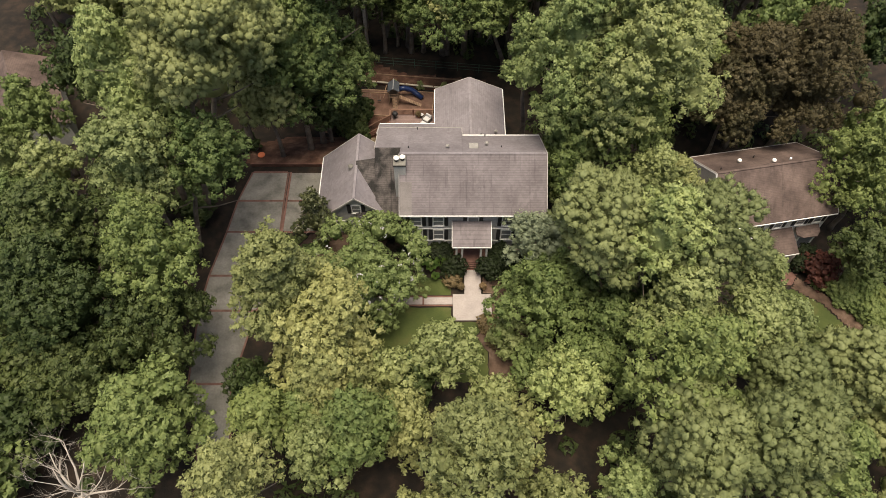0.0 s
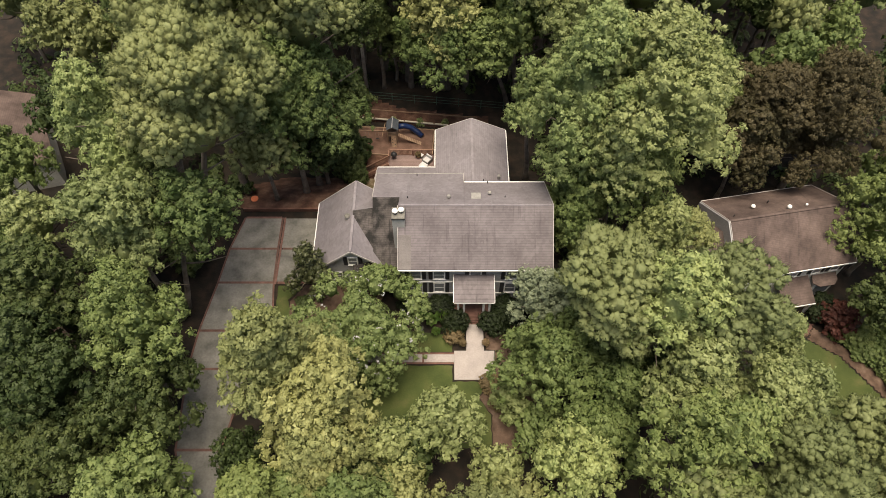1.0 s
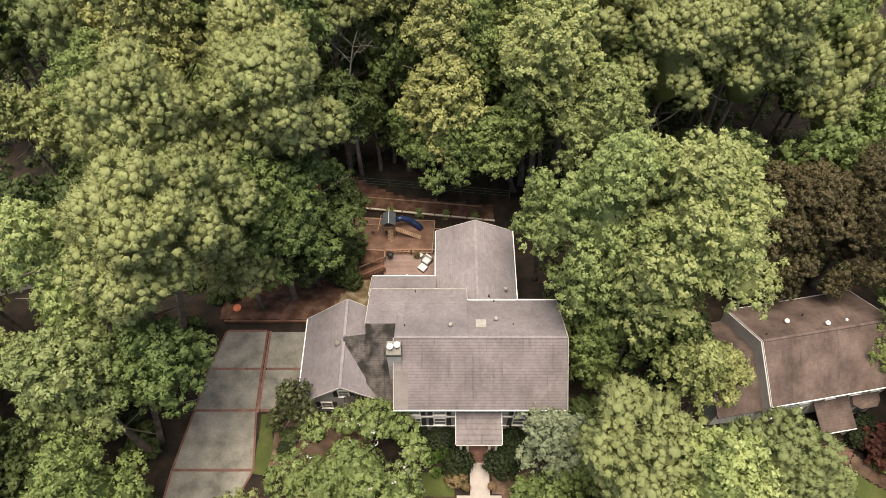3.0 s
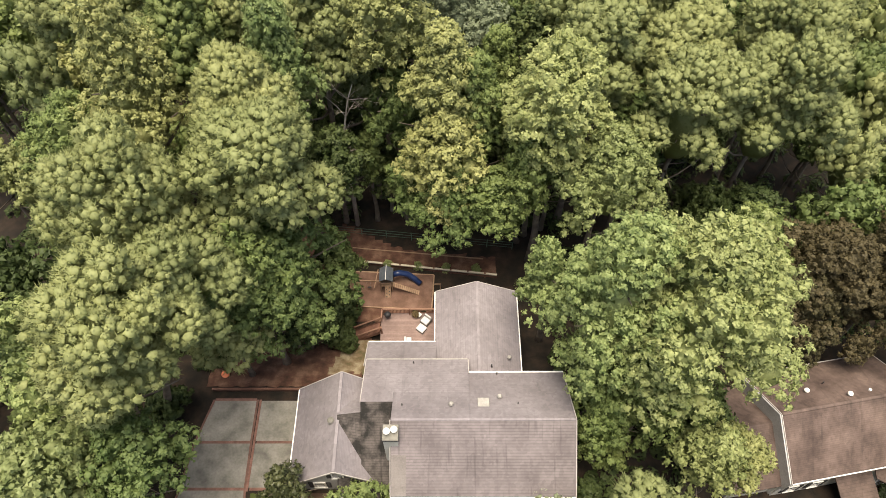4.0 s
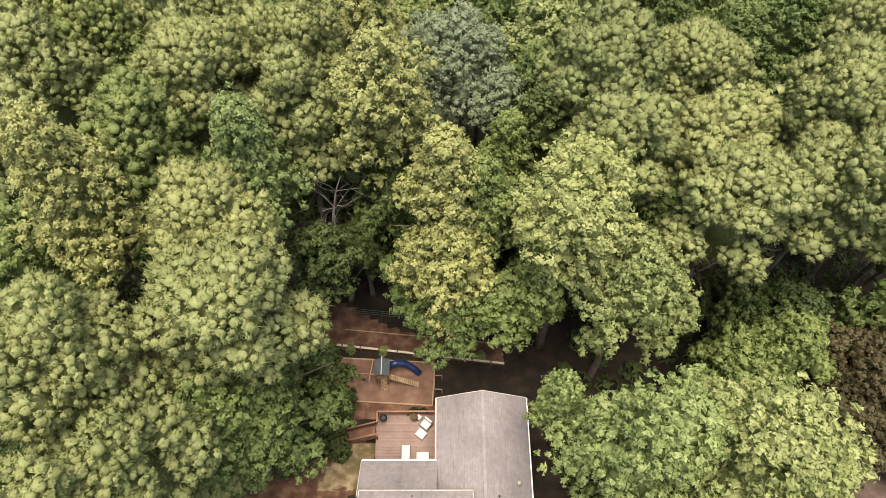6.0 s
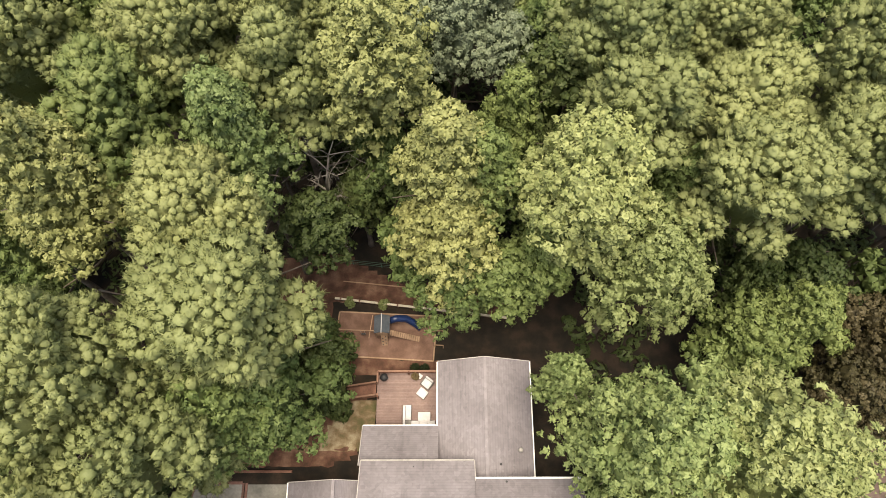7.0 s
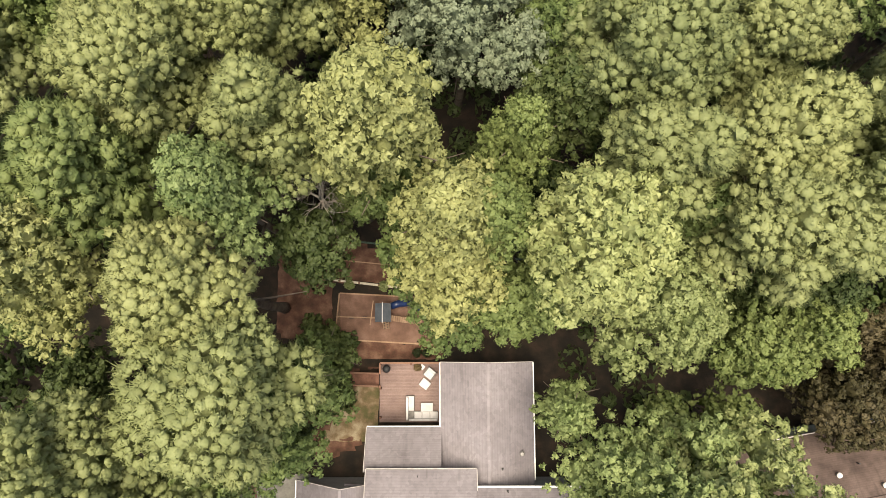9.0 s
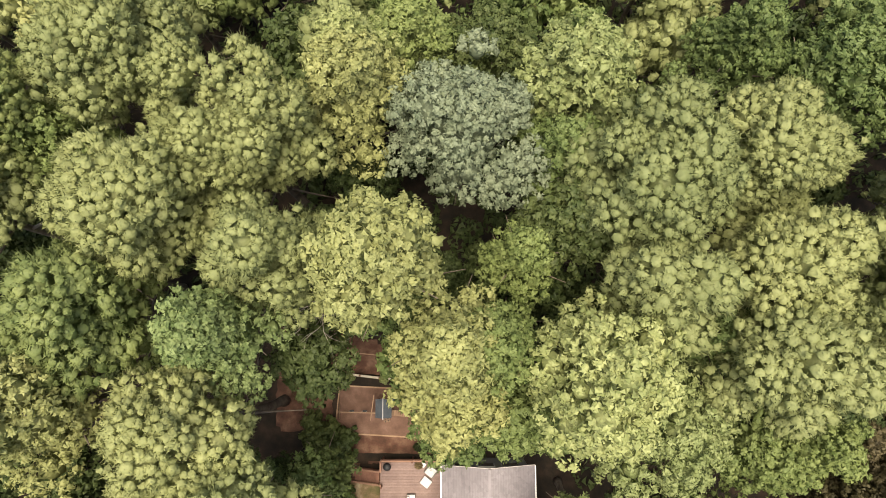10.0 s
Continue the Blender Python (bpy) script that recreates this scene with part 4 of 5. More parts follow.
for k in range(14):
    c = ramp_a.lerp(ramp_b, (k + 0.5) / 14)
    part("ramp_board", boxed(-0.095, 0.095, -0.28, 0.28, -0.02, 0.02), TIMBER, play, m=Matrix.Translation(c) @ pose(0, 0, 0, 0, 23, -7.6))
hurdle = empty("wooden_frame", pose(0, 0, 0), "pale wooden frame standing beside the play area", "frame")
for a, b in (((-1.3, 66.4, -2.0), (-1.3, 67.85, -2.0)), ((-1.3, 66.4, -2.0), (-0.5, 66.35, -2.0)), ((-1.3, 67.85, -2.0), (-0.5, 67.85, -2.0))):
    bar("rail", a, b, 0.1, 0.06, TIMBER, hurdle)
for x, y in ((-1.3, 66.4), (-1.3, 67.85), (-0.5, 66.35), (-0.5, 67.85)):
    part("post", boxed(x - 0.05, x + 0.05, y - 0.05, y + 0.05, -3.2, -1.97), TIMBER, hurdle)
# low wall behind the drive
low_wall = empty("garden_wall", pose(0, 0, 0), "low red-brown timber wall behind the driveway", "wall")
for k in range(3):
    bar("timber", (-23.2, 54.2 - 0.03 * k, 0.1 + 0.2 * k), (-14.2, 54.2 - 0.03 * k, 0.1 + 0.2 * k), 0.2, 0.18, REDWOOD, low_wall)
dish = tube(bmesh.new(), [(0, 0, 0), (0, 0, 0.12), (0, 0, 0.2)], [0.3, 0.42, 0.44], 20)
saucer = tagged(part("saucer_sled", dish, ORANGE, m=pose(-22.3, 56.0, height(-22.3, 56.0) + 0.02)), "round orange plastic saucer lying on the soil", "saucer")


# ---- trees ----
rng = np.random.default_rng(7)


def finish(name, V, N, mat, cores=()):
    """Leaves as single blades over small cores of twigs and inner leaves; each catches the light much as its clump does."""
    N = N / (np.linalg.norm(N, axis=1)[:, None] + 1e-6)
    n = len(V) // 3
    T = V.reshape(n, 3, 3)
    face = np.cross(T[:, 1] - T[:, 0], T[:, 2] - T[:, 0])
    turned = (face * N[::3]).sum(1) < 0
    T[turned] = T[turned][:, [1, 0, 2]]
    verts, normals, faces, at = [V], [N], [np.arange(3 * n).reshape(n, 3)], 3 * n
    for v, nn, tris in cores:
        verts.append(v), normals.append(nn), faces.append(tris + at)
        at += len(v)
    mesh = raw_mesh(name, np.concatenate(verts).tolist(), np.concatenate(faces).tolist(), mat)
    for p in mesh.polygons:
        p.use_smooth = True
    mesh.normals_split_custom_set_from_vertices(np.concatenate(normals).tolist())
    return mesh


def blades(P, axis, s, wide):
    """A pointed blade at each P, lying across its axis."""
    n = len(P)
    T = np.cross(axis, rng.normal(size=(n, 3)))
    T /= np.linalg.norm(T, axis=1)[:, None]
    B = np.cross(axis, T)
    B /= np.linalg.norm(B, axis=1)[:, None]
    return np.stack([P - T * s * 0.4 - B * s * wide, P - T * s * 0.4 + B * s * wide, P + T * s * 0.7], 1).reshape(-1, 3)


def spread_dirs(n, jitter):
    k = np.arange(n) + 0.5
    z, a = 1 - 2 * k / n, 2.39996 * k
    d = np.stack([np.cos(a) * np.sqrt(1 - z * z), np.sin(a) * np.sqrt(1 - z * z), z], 1) + rng.normal(size=(n, 3)) * jitter / math.sqrt(n)
    return d / np.linalg.norm(d, axis=1)[:, None]


def ball_of(detail):
    bm = bmesh.new()
    bmesh.ops.create_icosphere(bm, subdivisions=detail, radius=1.0)
    v, f = np.array([v.co for v in bm.verts]), np.array([[v.index for v in f.verts] for f in bm.faces])
    bm.free()
    return v, f


BALL = {1: ball_of(1), 2: ball_of(2)}


def needles(P, axis, s, wide):
    """A thin blade from each P along its axis."""
    n = len(P)
    T = np.cross(axis, rng.normal(size=(n, 3)))
    T /= np.linalg.norm(T, axis=1)[:, None]
    return np.stack([P - T * wide, P + T * wide, P + axis * s], 1).reshape(-1, 3)


def profile(shape, u):
    """Half width of the crown, as a share of its radius, at the share u of its height."""
    if shape == "spire":
        return math.sin(math.pi * min(1.0, 0.16 + 0.34 * u / 0.36)) if u < 0.36 else max(0.05, (1 - (u - 0.36) / 0.64) ** 0.72)
    if shape == "umbrella":
        return max(0.05, 1 - abs(2 * (u - 0.52)) ** 2.6) ** 0.5
    return max(0.05, 1 - abs(2 * (u - 0.45)) ** 2.3) ** 0.5 if u > 0.45 else max(0.3, 1 - (1.9 * (0.45 - u)) ** 2) ** 0.5


def leafy_crown(name, mat, R, H, shape, lobe, puff, per_puff, size, wide, needle=False, lowest=0.12, spiky=0.2):
    """A crown of boughs: heads set over its outline, each head covered by tufts of single leaves or needles, with gaps between the heads."""
    rl = min(max(lobe * R, 0.62), 1.75)
    n = max(7, int(max(4.2 * R * H, 2.1 * R * H + 4.6 * R * R) / (4.6 * rl * rl)))
    turn = rng.uniform(0, 6.28)
    C, r = [], []
    for k in range(n):
        u = lowest + (0.97 - lowest) * (k + rng.uniform(0.1, 0.9)) / n
        out = max(0.0, profile(shape, u) * R * rng.uniform(0.58 if needle else 0.66, 1.13) - 0.7 * rl)
        a = turn + 2.39996 * k + rng.uniform(-0.35, 0.35)
        C.append((math.cos(a) * out, math.sin(a) * out, (u - 0.5) * H - 0.5 * rl * u + rng.uniform(-0.45, 0.45) * rl))
        r.append(rl * rng.uniform(0.6, 1.28))
    C, r = np.array(C), np.array(r)
    stretch = np.array([1, 1, 0.92 if needle else 1.22])
    P, A, S, soft, cores, tips, tip_soft = [], [], [], [], [], [], []
    ball, tri = BALL[1]
    for i in range(n):
        d = spread_dirs(max(8, int(12.57 * r[i] ** 2 / ((1.95 if needle else 2.8) * puff * puff))), 0.9)
        out = np.array([C[i, 0], C[i, 1], 0.35 * R + 0.4 * abs(C[i, 2])])
        out /= np.linalg.norm(out)
        reach = rng.uniform(0.84, 1.07, len(d)) + (rng.random(len(d)) < spiky) * rng.uniform(0.12, 0.42, len(d))
        at = C[i] + d * stretch * (r[i] * reach)[:, None]
        gap = np.linalg.norm(at[:, None] - C[None], axis=2) / r[None]
        gap[:, i] = 9
        keep = (d @ out > -0.12) & (d[:, 2] > -0.3) & (gap.min(1) > 0.76)
        for p, e in zip(at[keep], d[keep]):
            q = puff * (rng.uniform(0.55, 1.5) if needle else rng.uniform(0.65, 1.3))
            up = e * 0.7 + [0, 0, 0.5]
            up /= np.linalg.norm(up)
            D = rng.normal(size=(per_puff, 3)) + up * (0.85 if needle else 0.7)
            D /= np.linalg.norm(D, axis=1)[:, None]
            if needle:
                few = D[:per_puff // 2]
                P.append(p + few * q * rng.uniform(0.7, 0.95, (len(few), 1)))
                A.append(few + rng.normal(size=few.shape) * 0.25)
                S.append(size * rng.uniform(0.7, 1.35, len(few)))
                soft.append(few + e * 0.25 + [0, 0, 0.2])
                tips.append(needles(p + D * q * 0.5, D * 0.8 + up * 0.3 + rng.normal(size=D.shape) * 0.25, q * rng.uniform(0.45, 0.8, (per_puff, 1)), 0.04))
                tip_soft.append(np.repeat(D + e * 0.25 + [0, 0, 0.2] + rng.normal(size=D.shape) * 0.12, 3, 0))
            else:
                ax = D * 0.5 + up * 0.5 + rng.normal(size=(per_puff, 3)) * 0.55
                P.append(p + D * (q * rng.uniform(0.35, 1.0, per_puff))[:, None] * [1, 1, 0.9])
                A.append(ax)
                S.append(size * rng.uniform(0.6, 1.4, per_puff))
                soft.append(ax * 0.6 + D * 0.6 + e * 0.3 + [0, 0, 0.25])
            cores.append((p + ball * q * (0.7 if needle else 0.48) * rng.uniform(0.68, 1.2, (len(ball), 1)), ball * 0.9 + e * 0.4, tri[(ball @ up)[tri].max(1) > 0.2]))
        D = spread_dirs(int((30 if needle else 60) * r[i] ** 2 * (0.5 / puff) ** 2), 1.5)
        D = D[(D @ out > -0.2) & (D[:, 2] > -0.5)]
        P.append(C[i] + D * stretch * (r[i] * rng.uniform(0.66, 0.9, len(D)))[:, None])
        A.append(D + rng.normal(size=D.shape) * 0.4)
        S.append(size * rng.uniform(1.1, 1.7, len(D)))
        soft.append(D + rng.normal(size=D.shape) * 0.4)
        cores.append((C[i] + ball * stretch * r[i] * 0.56 * rng.uniform(0.85, 1.05, (len(ball), 1)), ball, tri))
    big, big_tri = BALL[2]
    D = spread_dirs(int(36 * R * R * (0.5 / puff) ** 2), 1.5)
    D = D[D[:, 2] > -0.2]
    P.append(D * [0.5 * R, 0.5 * R, 0.36 * H] - [0, 0, 0.05 * H])
    A.append(D + rng.normal(size=D.shape) * 0.4)
    S.append(size * rng.uniform(1.1, 1.7, len(D)))
    soft.append(D + rng.normal(size=D.shape) * 0.4)
    cores.append((big * [0.45 * R, 0.45 * R, 0.33 * H] * rng.uniform(0.8, 1.0, (len(big), 1)) - [0, 0, 0.05 * H], big, big_tri))
    P, A, S, soft = np.concatenate(P), np.concatenate(A), np.concatenate(S)[:, None], np.concatenate(soft)
    V, N = blades(P, A, S, wide), np.repeat(soft, 3, 0)
    if needle:
        V, N = np.concatenate([V, *tips]), np.concatenate([N, *tip_soft])
    return finish(name, V, N, mat, cores)


def trunk_mesh(name, mat, limbs, reach, bare=0.45, lean=0.03):
    """A trunk 10 m high, 0.3 m thick at the foot, with rising limbs; scaled to each tree."""
    bm = bmesh.new()
    path = [(lean * z * math.sin(z), lean * z * math.cos(1.3 * z), z) for z in (0, 0.6, 2, 4, 6, 8, 9.4)]
    tube(bm, path, [0.36, 0.27, 0.23, 0.19, 0.14, 0.08, 0.03], 8)
    for k in range(limbs):
        z = 10 * (bare + (0.92 - bare) * k / limbs)
        a = 2.4 * k + rng.uniform(-0.4, 0.4)
        r = reach * rng.uniform(0.55, 1.0) * (1 - 0.5 * k / limbs)
        c, s = math.cos(a), math.sin(a)
        tube(bm, [(0, 0, z), (c * r * 0.45, s * r * 0.45, z + 0.25), (c * r, s * r, z + rng.uniform(0.5, 1.1))], [0.08, 0.05, 0.015], 5)
    mesh = bpy.data.meshes.new(name)
    for f in bm.faces:
        f.smooth = True
    bm.to_mesh(mesh)
    bm.free()
    mesh.materials.append(mat)
    return mesh


CROWN = {}
SHAPE = {"grn": ("round", "spire"), "oak": ("round",), "grey": ("round",), "brn": ("round",), "crape": ("round",), "mag": ("spire",), "bro": ("round", "spire"), "yel": ("spire", "round"), "lig": ("spire", "round")}


def crown_for(kind, radius, depth, choice, rough):
    """A crown of nearly the wanted size, shared by trees of one kind and size, and the size that it has."""
    needle = kind.startswith("pine")
    shapes = ("umbrella",) if needle else SHAPE[kind]
    shape = shapes[choice % len(shapes)]
    R, H = max(1, round(radius / 0.9)) * 0.9, max(1, round(depth / 2.5)) * 2.5
    if rough:
        R, H = 3.8, 8.0
    key = (kind, R, H, shape, choice % 2 if not rough else 0, rough)
    if key not in CROWN:
        if rough:
            CROWN[key] = leafy_crown("crown", LEAF[kind], R, H, shape, 0.4, 0.66, 13, 0.36, 0.34 if needle else 0.42, needle, 0.42)
        elif needle:
            CROWN[key] = leafy_crown("crown", LEAF[kind], R, H, shape, 0.38, 0.43, 19, 0.21, 0.26, True, 0.42, 0.05)
        elif kind in ("grey", "crape", "brn", "mag"):
            CROWN[key] = leafy_crown("crown", LEAF[kind], R, H, shape, 0.34, 0.43, 28, 0.2, 0.4, lowest=0.2, spiky=0.08)
        else:
            CROWN[key] = leafy_crown("crown", LEAF[kind], R, H, shape, 0.3, 0.48, 26, 0.235, 0.4, lowest=0.27)
    return CROWN[key], R, H


TRUNK = [trunk_mesh("trunk", BARK, 9, 3.4), trunk_mesh("trunk", BARK, 12, 3.0, 0.5), trunk_mesh("trunk", BARK, 8, 3.8, 0.35, 0.05)]
KIND = {
    "bro": ("deciduous_tree", "tall broadleaf tree with a billowing mid-green crown", "tree"),
    "grn": ("deciduous_tree", "broadleaf tree with fresh light green leaves", "tree"),
    "yel": ("deciduous_tree", "broadleaf tree turning yellow-green with feathery outer twigs", "tree"),
    "lig": ("deciduous_tree", "broadleaf tree with thin light olive-green foliage", "tree"),
    "oak": ("oak_tree", "dark green oak with the shade of taller trees in its leaf colour", "tree"),
    "grey": ("deciduous_tree", "round-crowned tree with pale grey-green leaves", "tree"),
    "brn": ("deciduous_tree", "broad tree with rusty brown-olive foliage", "tree"),
    "crape": ("crape_myrtle", "spreading crape myrtle with small white blossoms before the house", "tree"),
    "mag": ("magnolia_tree", "dark glossy evergreen magnolia beside the drive", "tree"),
    "pine": ("pine_tree", "tall pine with olive-green needle tufts", "pine"),
    "pineg": ("pine_tree", "tall pine with bright green needle tufts", "pine"),
}


placed = []


def tree(kind, x, y, top, radius, crown_h=0.0, foot=None, rough=False):
    name, label, category = KIND[kind]
    placed.append((x, y))
    fx, fy = foot or (x, y)
    z0 = height(fx, fy)
    tall = top - z0
    ob = empty(name, pose(fx, fy, z0 - 0.1), label, category, "woodland trees")
    k = rng.integers(100)
    ch = crown_h or min(tall * 0.76, max(radius * 2.4, tall * 0.48))
    mesh, native_r, native_h = crown_for(kind, radius, ch, int(k), rough)
    s = radius / native_r
    crown = link("crown", mesh, None, ob)
    crown.matrix_basis = Matrix.LocRotScale((x - fx, y - fy, tall - ch * 0.5), Euler((0, 0, rng.uniform(0, 6.28))), (s * rng.uniform(0.94, 1.06), s * rng.uniform(0.94, 1.06), ch / native_h))
    trunk = link("trunk", TRUNK[k % 3], None, ob)
    thick = max(0.55 + tall / 28, radius / 4.5)
    up = Vector((x - fx, y - fy, tall - ch * 0.15))
    trunk.matrix_basis = Matrix.LocRotScale((0, 0, 0), Vector((0, 0, 1)).rotation_difference(up), (thick, thick, up.length / 10))
    return ob



# kind, place of the crown, height of the top, radius of the crown, depth of the crown, foot where it stands aside
tree("yel", -13.4, 28.6, 22.0, 4.6, 14.5)
tree("yel", -10.0, 26.4, 18.0, 4.9, 12.5)
crape = tree("crape", -7.9, 36.6, 8.7, 6.6, 6.8)
tree("grey", 9.4, 39.2, 9.5, 3.5)
tree("pine", 14.4, 35.4, 20.0, 4.9)
tree("grn", 18.6, 33.0, 21.5, 4.4)
tree("pine", 23.4, 34.0, 20.0, 4.2)
tree("bro", 10.1, 31.7, 11.0, 4.8)
tree("lig", 20.6, 28.4, 16.5, 4.0)
tree("bro", 19.6, 22.2, 19.5, 4.6)
tree("grn", 10.9, 22.3, 12.3, 3.6)
tree("pine", 19.2, 15.4, 17.0, 4.6)
tree("pine", 25.2, 16.3, 17.0, 4.5)
tree("pine", 29.4, 22.4, 13.5, 4.2)
tree("bro", 30.3, 15.9, 14.0, 4.6)
tree("yel", 2.5, 14.9, 21.0, 3.7)
tree("lig", -0.4, 26.4, 10.5, 2.9)
tree("bro", -6.8, 18.4, 15.0, 3.9)
tree("lig", -4.6, 24.3, 10.0, 2.8)
tree("yel", -15.5, 13.4, 18.0, 3.7)
tree("bro", -23.9, 18.3, 15.0, 4.7, 0, (-26.5, 18.3))
tree("oak", -33.2, 29.5, 19.0, 5.9)
tree("bro", -25.3, 32.4, 20.0, 4.5, 0, (-27.7, 32.4))
tree("oak", -25.2, 27.6, 14.0, 4.5, 0, (-27.7, 27.6))
tree("oak", -31.8, 23.6, 13.0, 5.0)
tree("oak", -34.5, 35.0, 20.0, 3.9)
tree("bro", -22.2, 42.0, 20.5, 3.6, 0, (-27.2, 41.4))
tree("lig", -27.6, 40.2, 23.0, 3.7)
tree("grn", -29.9, 48.6, 26.5, 4.4)
tree("pine", -21.5, 47.3, 31.0, 5.3, 0, (-27.2, 47.3))
tree("bro", -15.2, 59.6, 19.0, 6.0)
tree("oak", -14.2, 59.9, 10.0, 4.2)
tree("pine", -19.6, 56.0, 14.0, 3.8)
tree("grn", 13.8, 54.0, 27.0, 6.5, 21)
tree("lig", 19.5, 52.6, 28.5, 6.4, 20)
tree("bro", 17.4, 49.9, 19.0, 5.0)
tree("bro", 14.0, 48.0, 12.0, 3.2)
tree("grn", 8.9, 60.0, 17.0, 2.4, 11, (10.2, 61.0))
tree("brn", 38.1, 62.9, 13.0, 6.8)
tree("brn", 44.0, 62.6, 15.0, 6.9)
tree("bro", 48.4, 49.4, 11.3, 5.0, 15)
tree("lig", 21.3, 44.0, 14.5, 3.6)
tree("lig", 32.5, 29.9, 9.0, 3.3)
tree("pine", 37.5, 25.6, 10.0, 4.0)
tree("lig", 43.5, 27.6, 7.0, 3.6)
tree("lig", 32.8, 36.2, 7.5, 3.2)
tree("bro", 48.8, 29.0, 6.5, 3.4)
tree("yel", -25.9, 70.4, 34.0, 5.2)
tree("pine", -19.9, 83.2, 30.5, 4.7)
tree("pineg", -23.0, 76.4, 30.8, 3.9)
tree("grn", -14.8, 74.8, 30.8, 4.2)
tree("pine", -11.8, 79.6, 29.8, 3.6)
tree("pine", -16.7, 68.7, 30.9, 4.1)
tree("pine", -14.6, 62.4, 30.2, 4.9)
tree("pine", -23.6, 57.6, 31.8, 5.0)
tree("pine", -20.3, 52.6, 28.0, 4.4, 0, (-27.2, 52.1))
tree("bro", -16.4, 57.6, 22.0, 4.3)
tree("oak", -10.9, 73.0, 17.0, 3.0, 0, (-12.0, 77.5))
tree("yel", -4.8, 79.2, 32.8, 3.9, 17)
tree("grey", 0.9, 89.8, 24.4, 6.7, 10.0)
tree("yel", 0.0, 73.7, 29.0, 3.8, 13, (0.0, 77.5))
tree("bro", 2.7, 73.8, 25.0, 4.1, 13, (3.0, 77.5))
tree("yel", 0.0, 70.4, 22.0, 3.9, 13, (0.0, 77.5))
tree("bro", 0.5, 68.7, 17.0, 4.1, 0, (0.6, 77.5))
tree("lig", 9.9, 71.8, 28.6, 4.9)
tree("lig", 14.8, 68.0, 22.0, 5.1)
tree("bro", 7.9, 69.5, 20.0, 3.7, 0, (9.5, 75.5))
tree("pine", 13.7, 85.3, 28.6, 5.3)
tree("pine", 13.7, 77.5, 27.4, 3.8)
tree("pine", 22.4, 87.4, 26.0, 4.5)
tree("pine", 22.2, 79.5, 25.8, 4.7)
tree("pine", 22.4, 73.1, 26.4, 4.6)
tree("pine", 30.9, 74.5, 25.8, 5.7)
tree("pine", 33.0, 81.8, 27.0, 5.3)
tree("bro", 29.8, 66.0, 14.0, 4.4)
tree("bro", -32.2, 69.8, 24.0, 4.6)
tree("pine", -34.1, 83.6, 30.0, 5.6)
tree("pine", -14.2, 87.9, 29.2, 5.9)
tree("yel", -7.2, 92.0, 27.0, 4.4)
tree("lig", 9.3, 93.5, 25.0, 4.0)
tree("bro", 7.9, 87.8, 24.0, 3.2)
tree("oak", 8.5, 82.6, 24.0, 3.1)
tree("bro", 33.1, 94.9, 24.0, 5.8)
tree("pine", 39.2, 91.5, 25.0, 5.2)
tree("pineg", -31.6, 89.9, 29.0, 5.3)
tree("bro", 19.1, 74.8, 20.0, 4.1)
tree("pine", -23.1, 93.9, 28.0, 5.1)
tree("lig", -7.4, 94.4, 26.0, 3.6)
tree("bro", 9.4, 95.2, 24.0, 3.3)
tree("bro", 22.2, 96.6, 22.0, 4.2)
tree("bro", 28.4, 94.8, 22.0, 3.9)
tree("bro", -28.5, 88.7, 24.0, 4.1)
tree("bro", 5.2, 80.4, 23.4, 3.2)
tree("bro", 26.8, 65.1, 10.0, 4.9)
tree("bro", 13.5, 51.6, 11.0, 3.0)
tree("bro", 13.8, 47.1, 8.0, 2.6)
tree("bro", 14.4, 52.4, 14.0, 3.5)
tree("oak", -10.7, 63.9, 12.6, 2.3, 8.0, (-12.0, 64.2))
tree("oak", 31.0, 69.2, 12.0, 4.0)
tree("oak", 27.5, 71.4, 10.0, 3.5)
tree("brn", 34.8, 60.4, 10.0, 4.6)
tree("oak", -11.2, 82.6, 14.0, 2.9)
tree("bro", -8.2, 77.7, 12.0, 2.5)
tree("bro", 15.7, 29.6, 10, 4.0)
tree("bro", 13.3, 25.0, 10, 3.4)
tree("oak", 20.1, 34.4, 9, 3.7)
tree("bro", -15.2, 19.8, 12, 3.0)
tree("bro", -11.9, 20.6, 11, 2.7)
tree("lig", 6.5, 30.4, 4, 2.2)
tree("bro", 7.6, 35.3, 6, 2.2)
tree("yel", 23.8, 44.9, 12, 2.7)
tree("lig", 27.4, 27.4, 14, 3.5)
tree("bro", 9.0, 27.0, 5, 2.8)
tree("bro", -15.3, 80.1, 17, 2.7)
tree("oak", -7.3, 88.3, 14, 2.8)
tree("pine", -8.1, 81.4, 22, 2.3)
tree("oak", 6.7, 79.8, 15, 3.1)
tree("oak", 11.6, 76.3, 14, 2.7)
tree("bro", -4.5, 77.9, 20, 3.5)
tree("bro", -2.5, 72.6, 14, 3.1, 0, (-2.8, 78.0))
tree("yel", -3.2, 19.6, 11, 3.4)
tree("yel", 5.5, 18.5, 12, 3.4)
tree("lig", -9.8, 17.2, 12, 3.2)
tree("yel", 8.2, 12.6, 13, 3.6)
tree("yel", -1.2, 11.4, 13, 3.4)
tree("grn", 15.2, 14.6, 11, 3.2)
tree("bro", 11.8, 36.3, 8, 2.8)
tree("lig", -39.6, 45.2, 14, 3.0)
tree("bro", -44.0, 52.8, 15, 3.6)
tree("bro", -50.0, 51.2, 15, 4.2)
tree("oak", -57.0, 50.5, 13, 4.0)
tree("oak", -6.5, 79.2, 8, 3.0)
tree("oak", -1.0, 80.2, 8, 3.0)
tree("oak", 4.0, 80.6, 8, 3.0)
tree("oak", 9.0, 78.2, 9, 3.2)
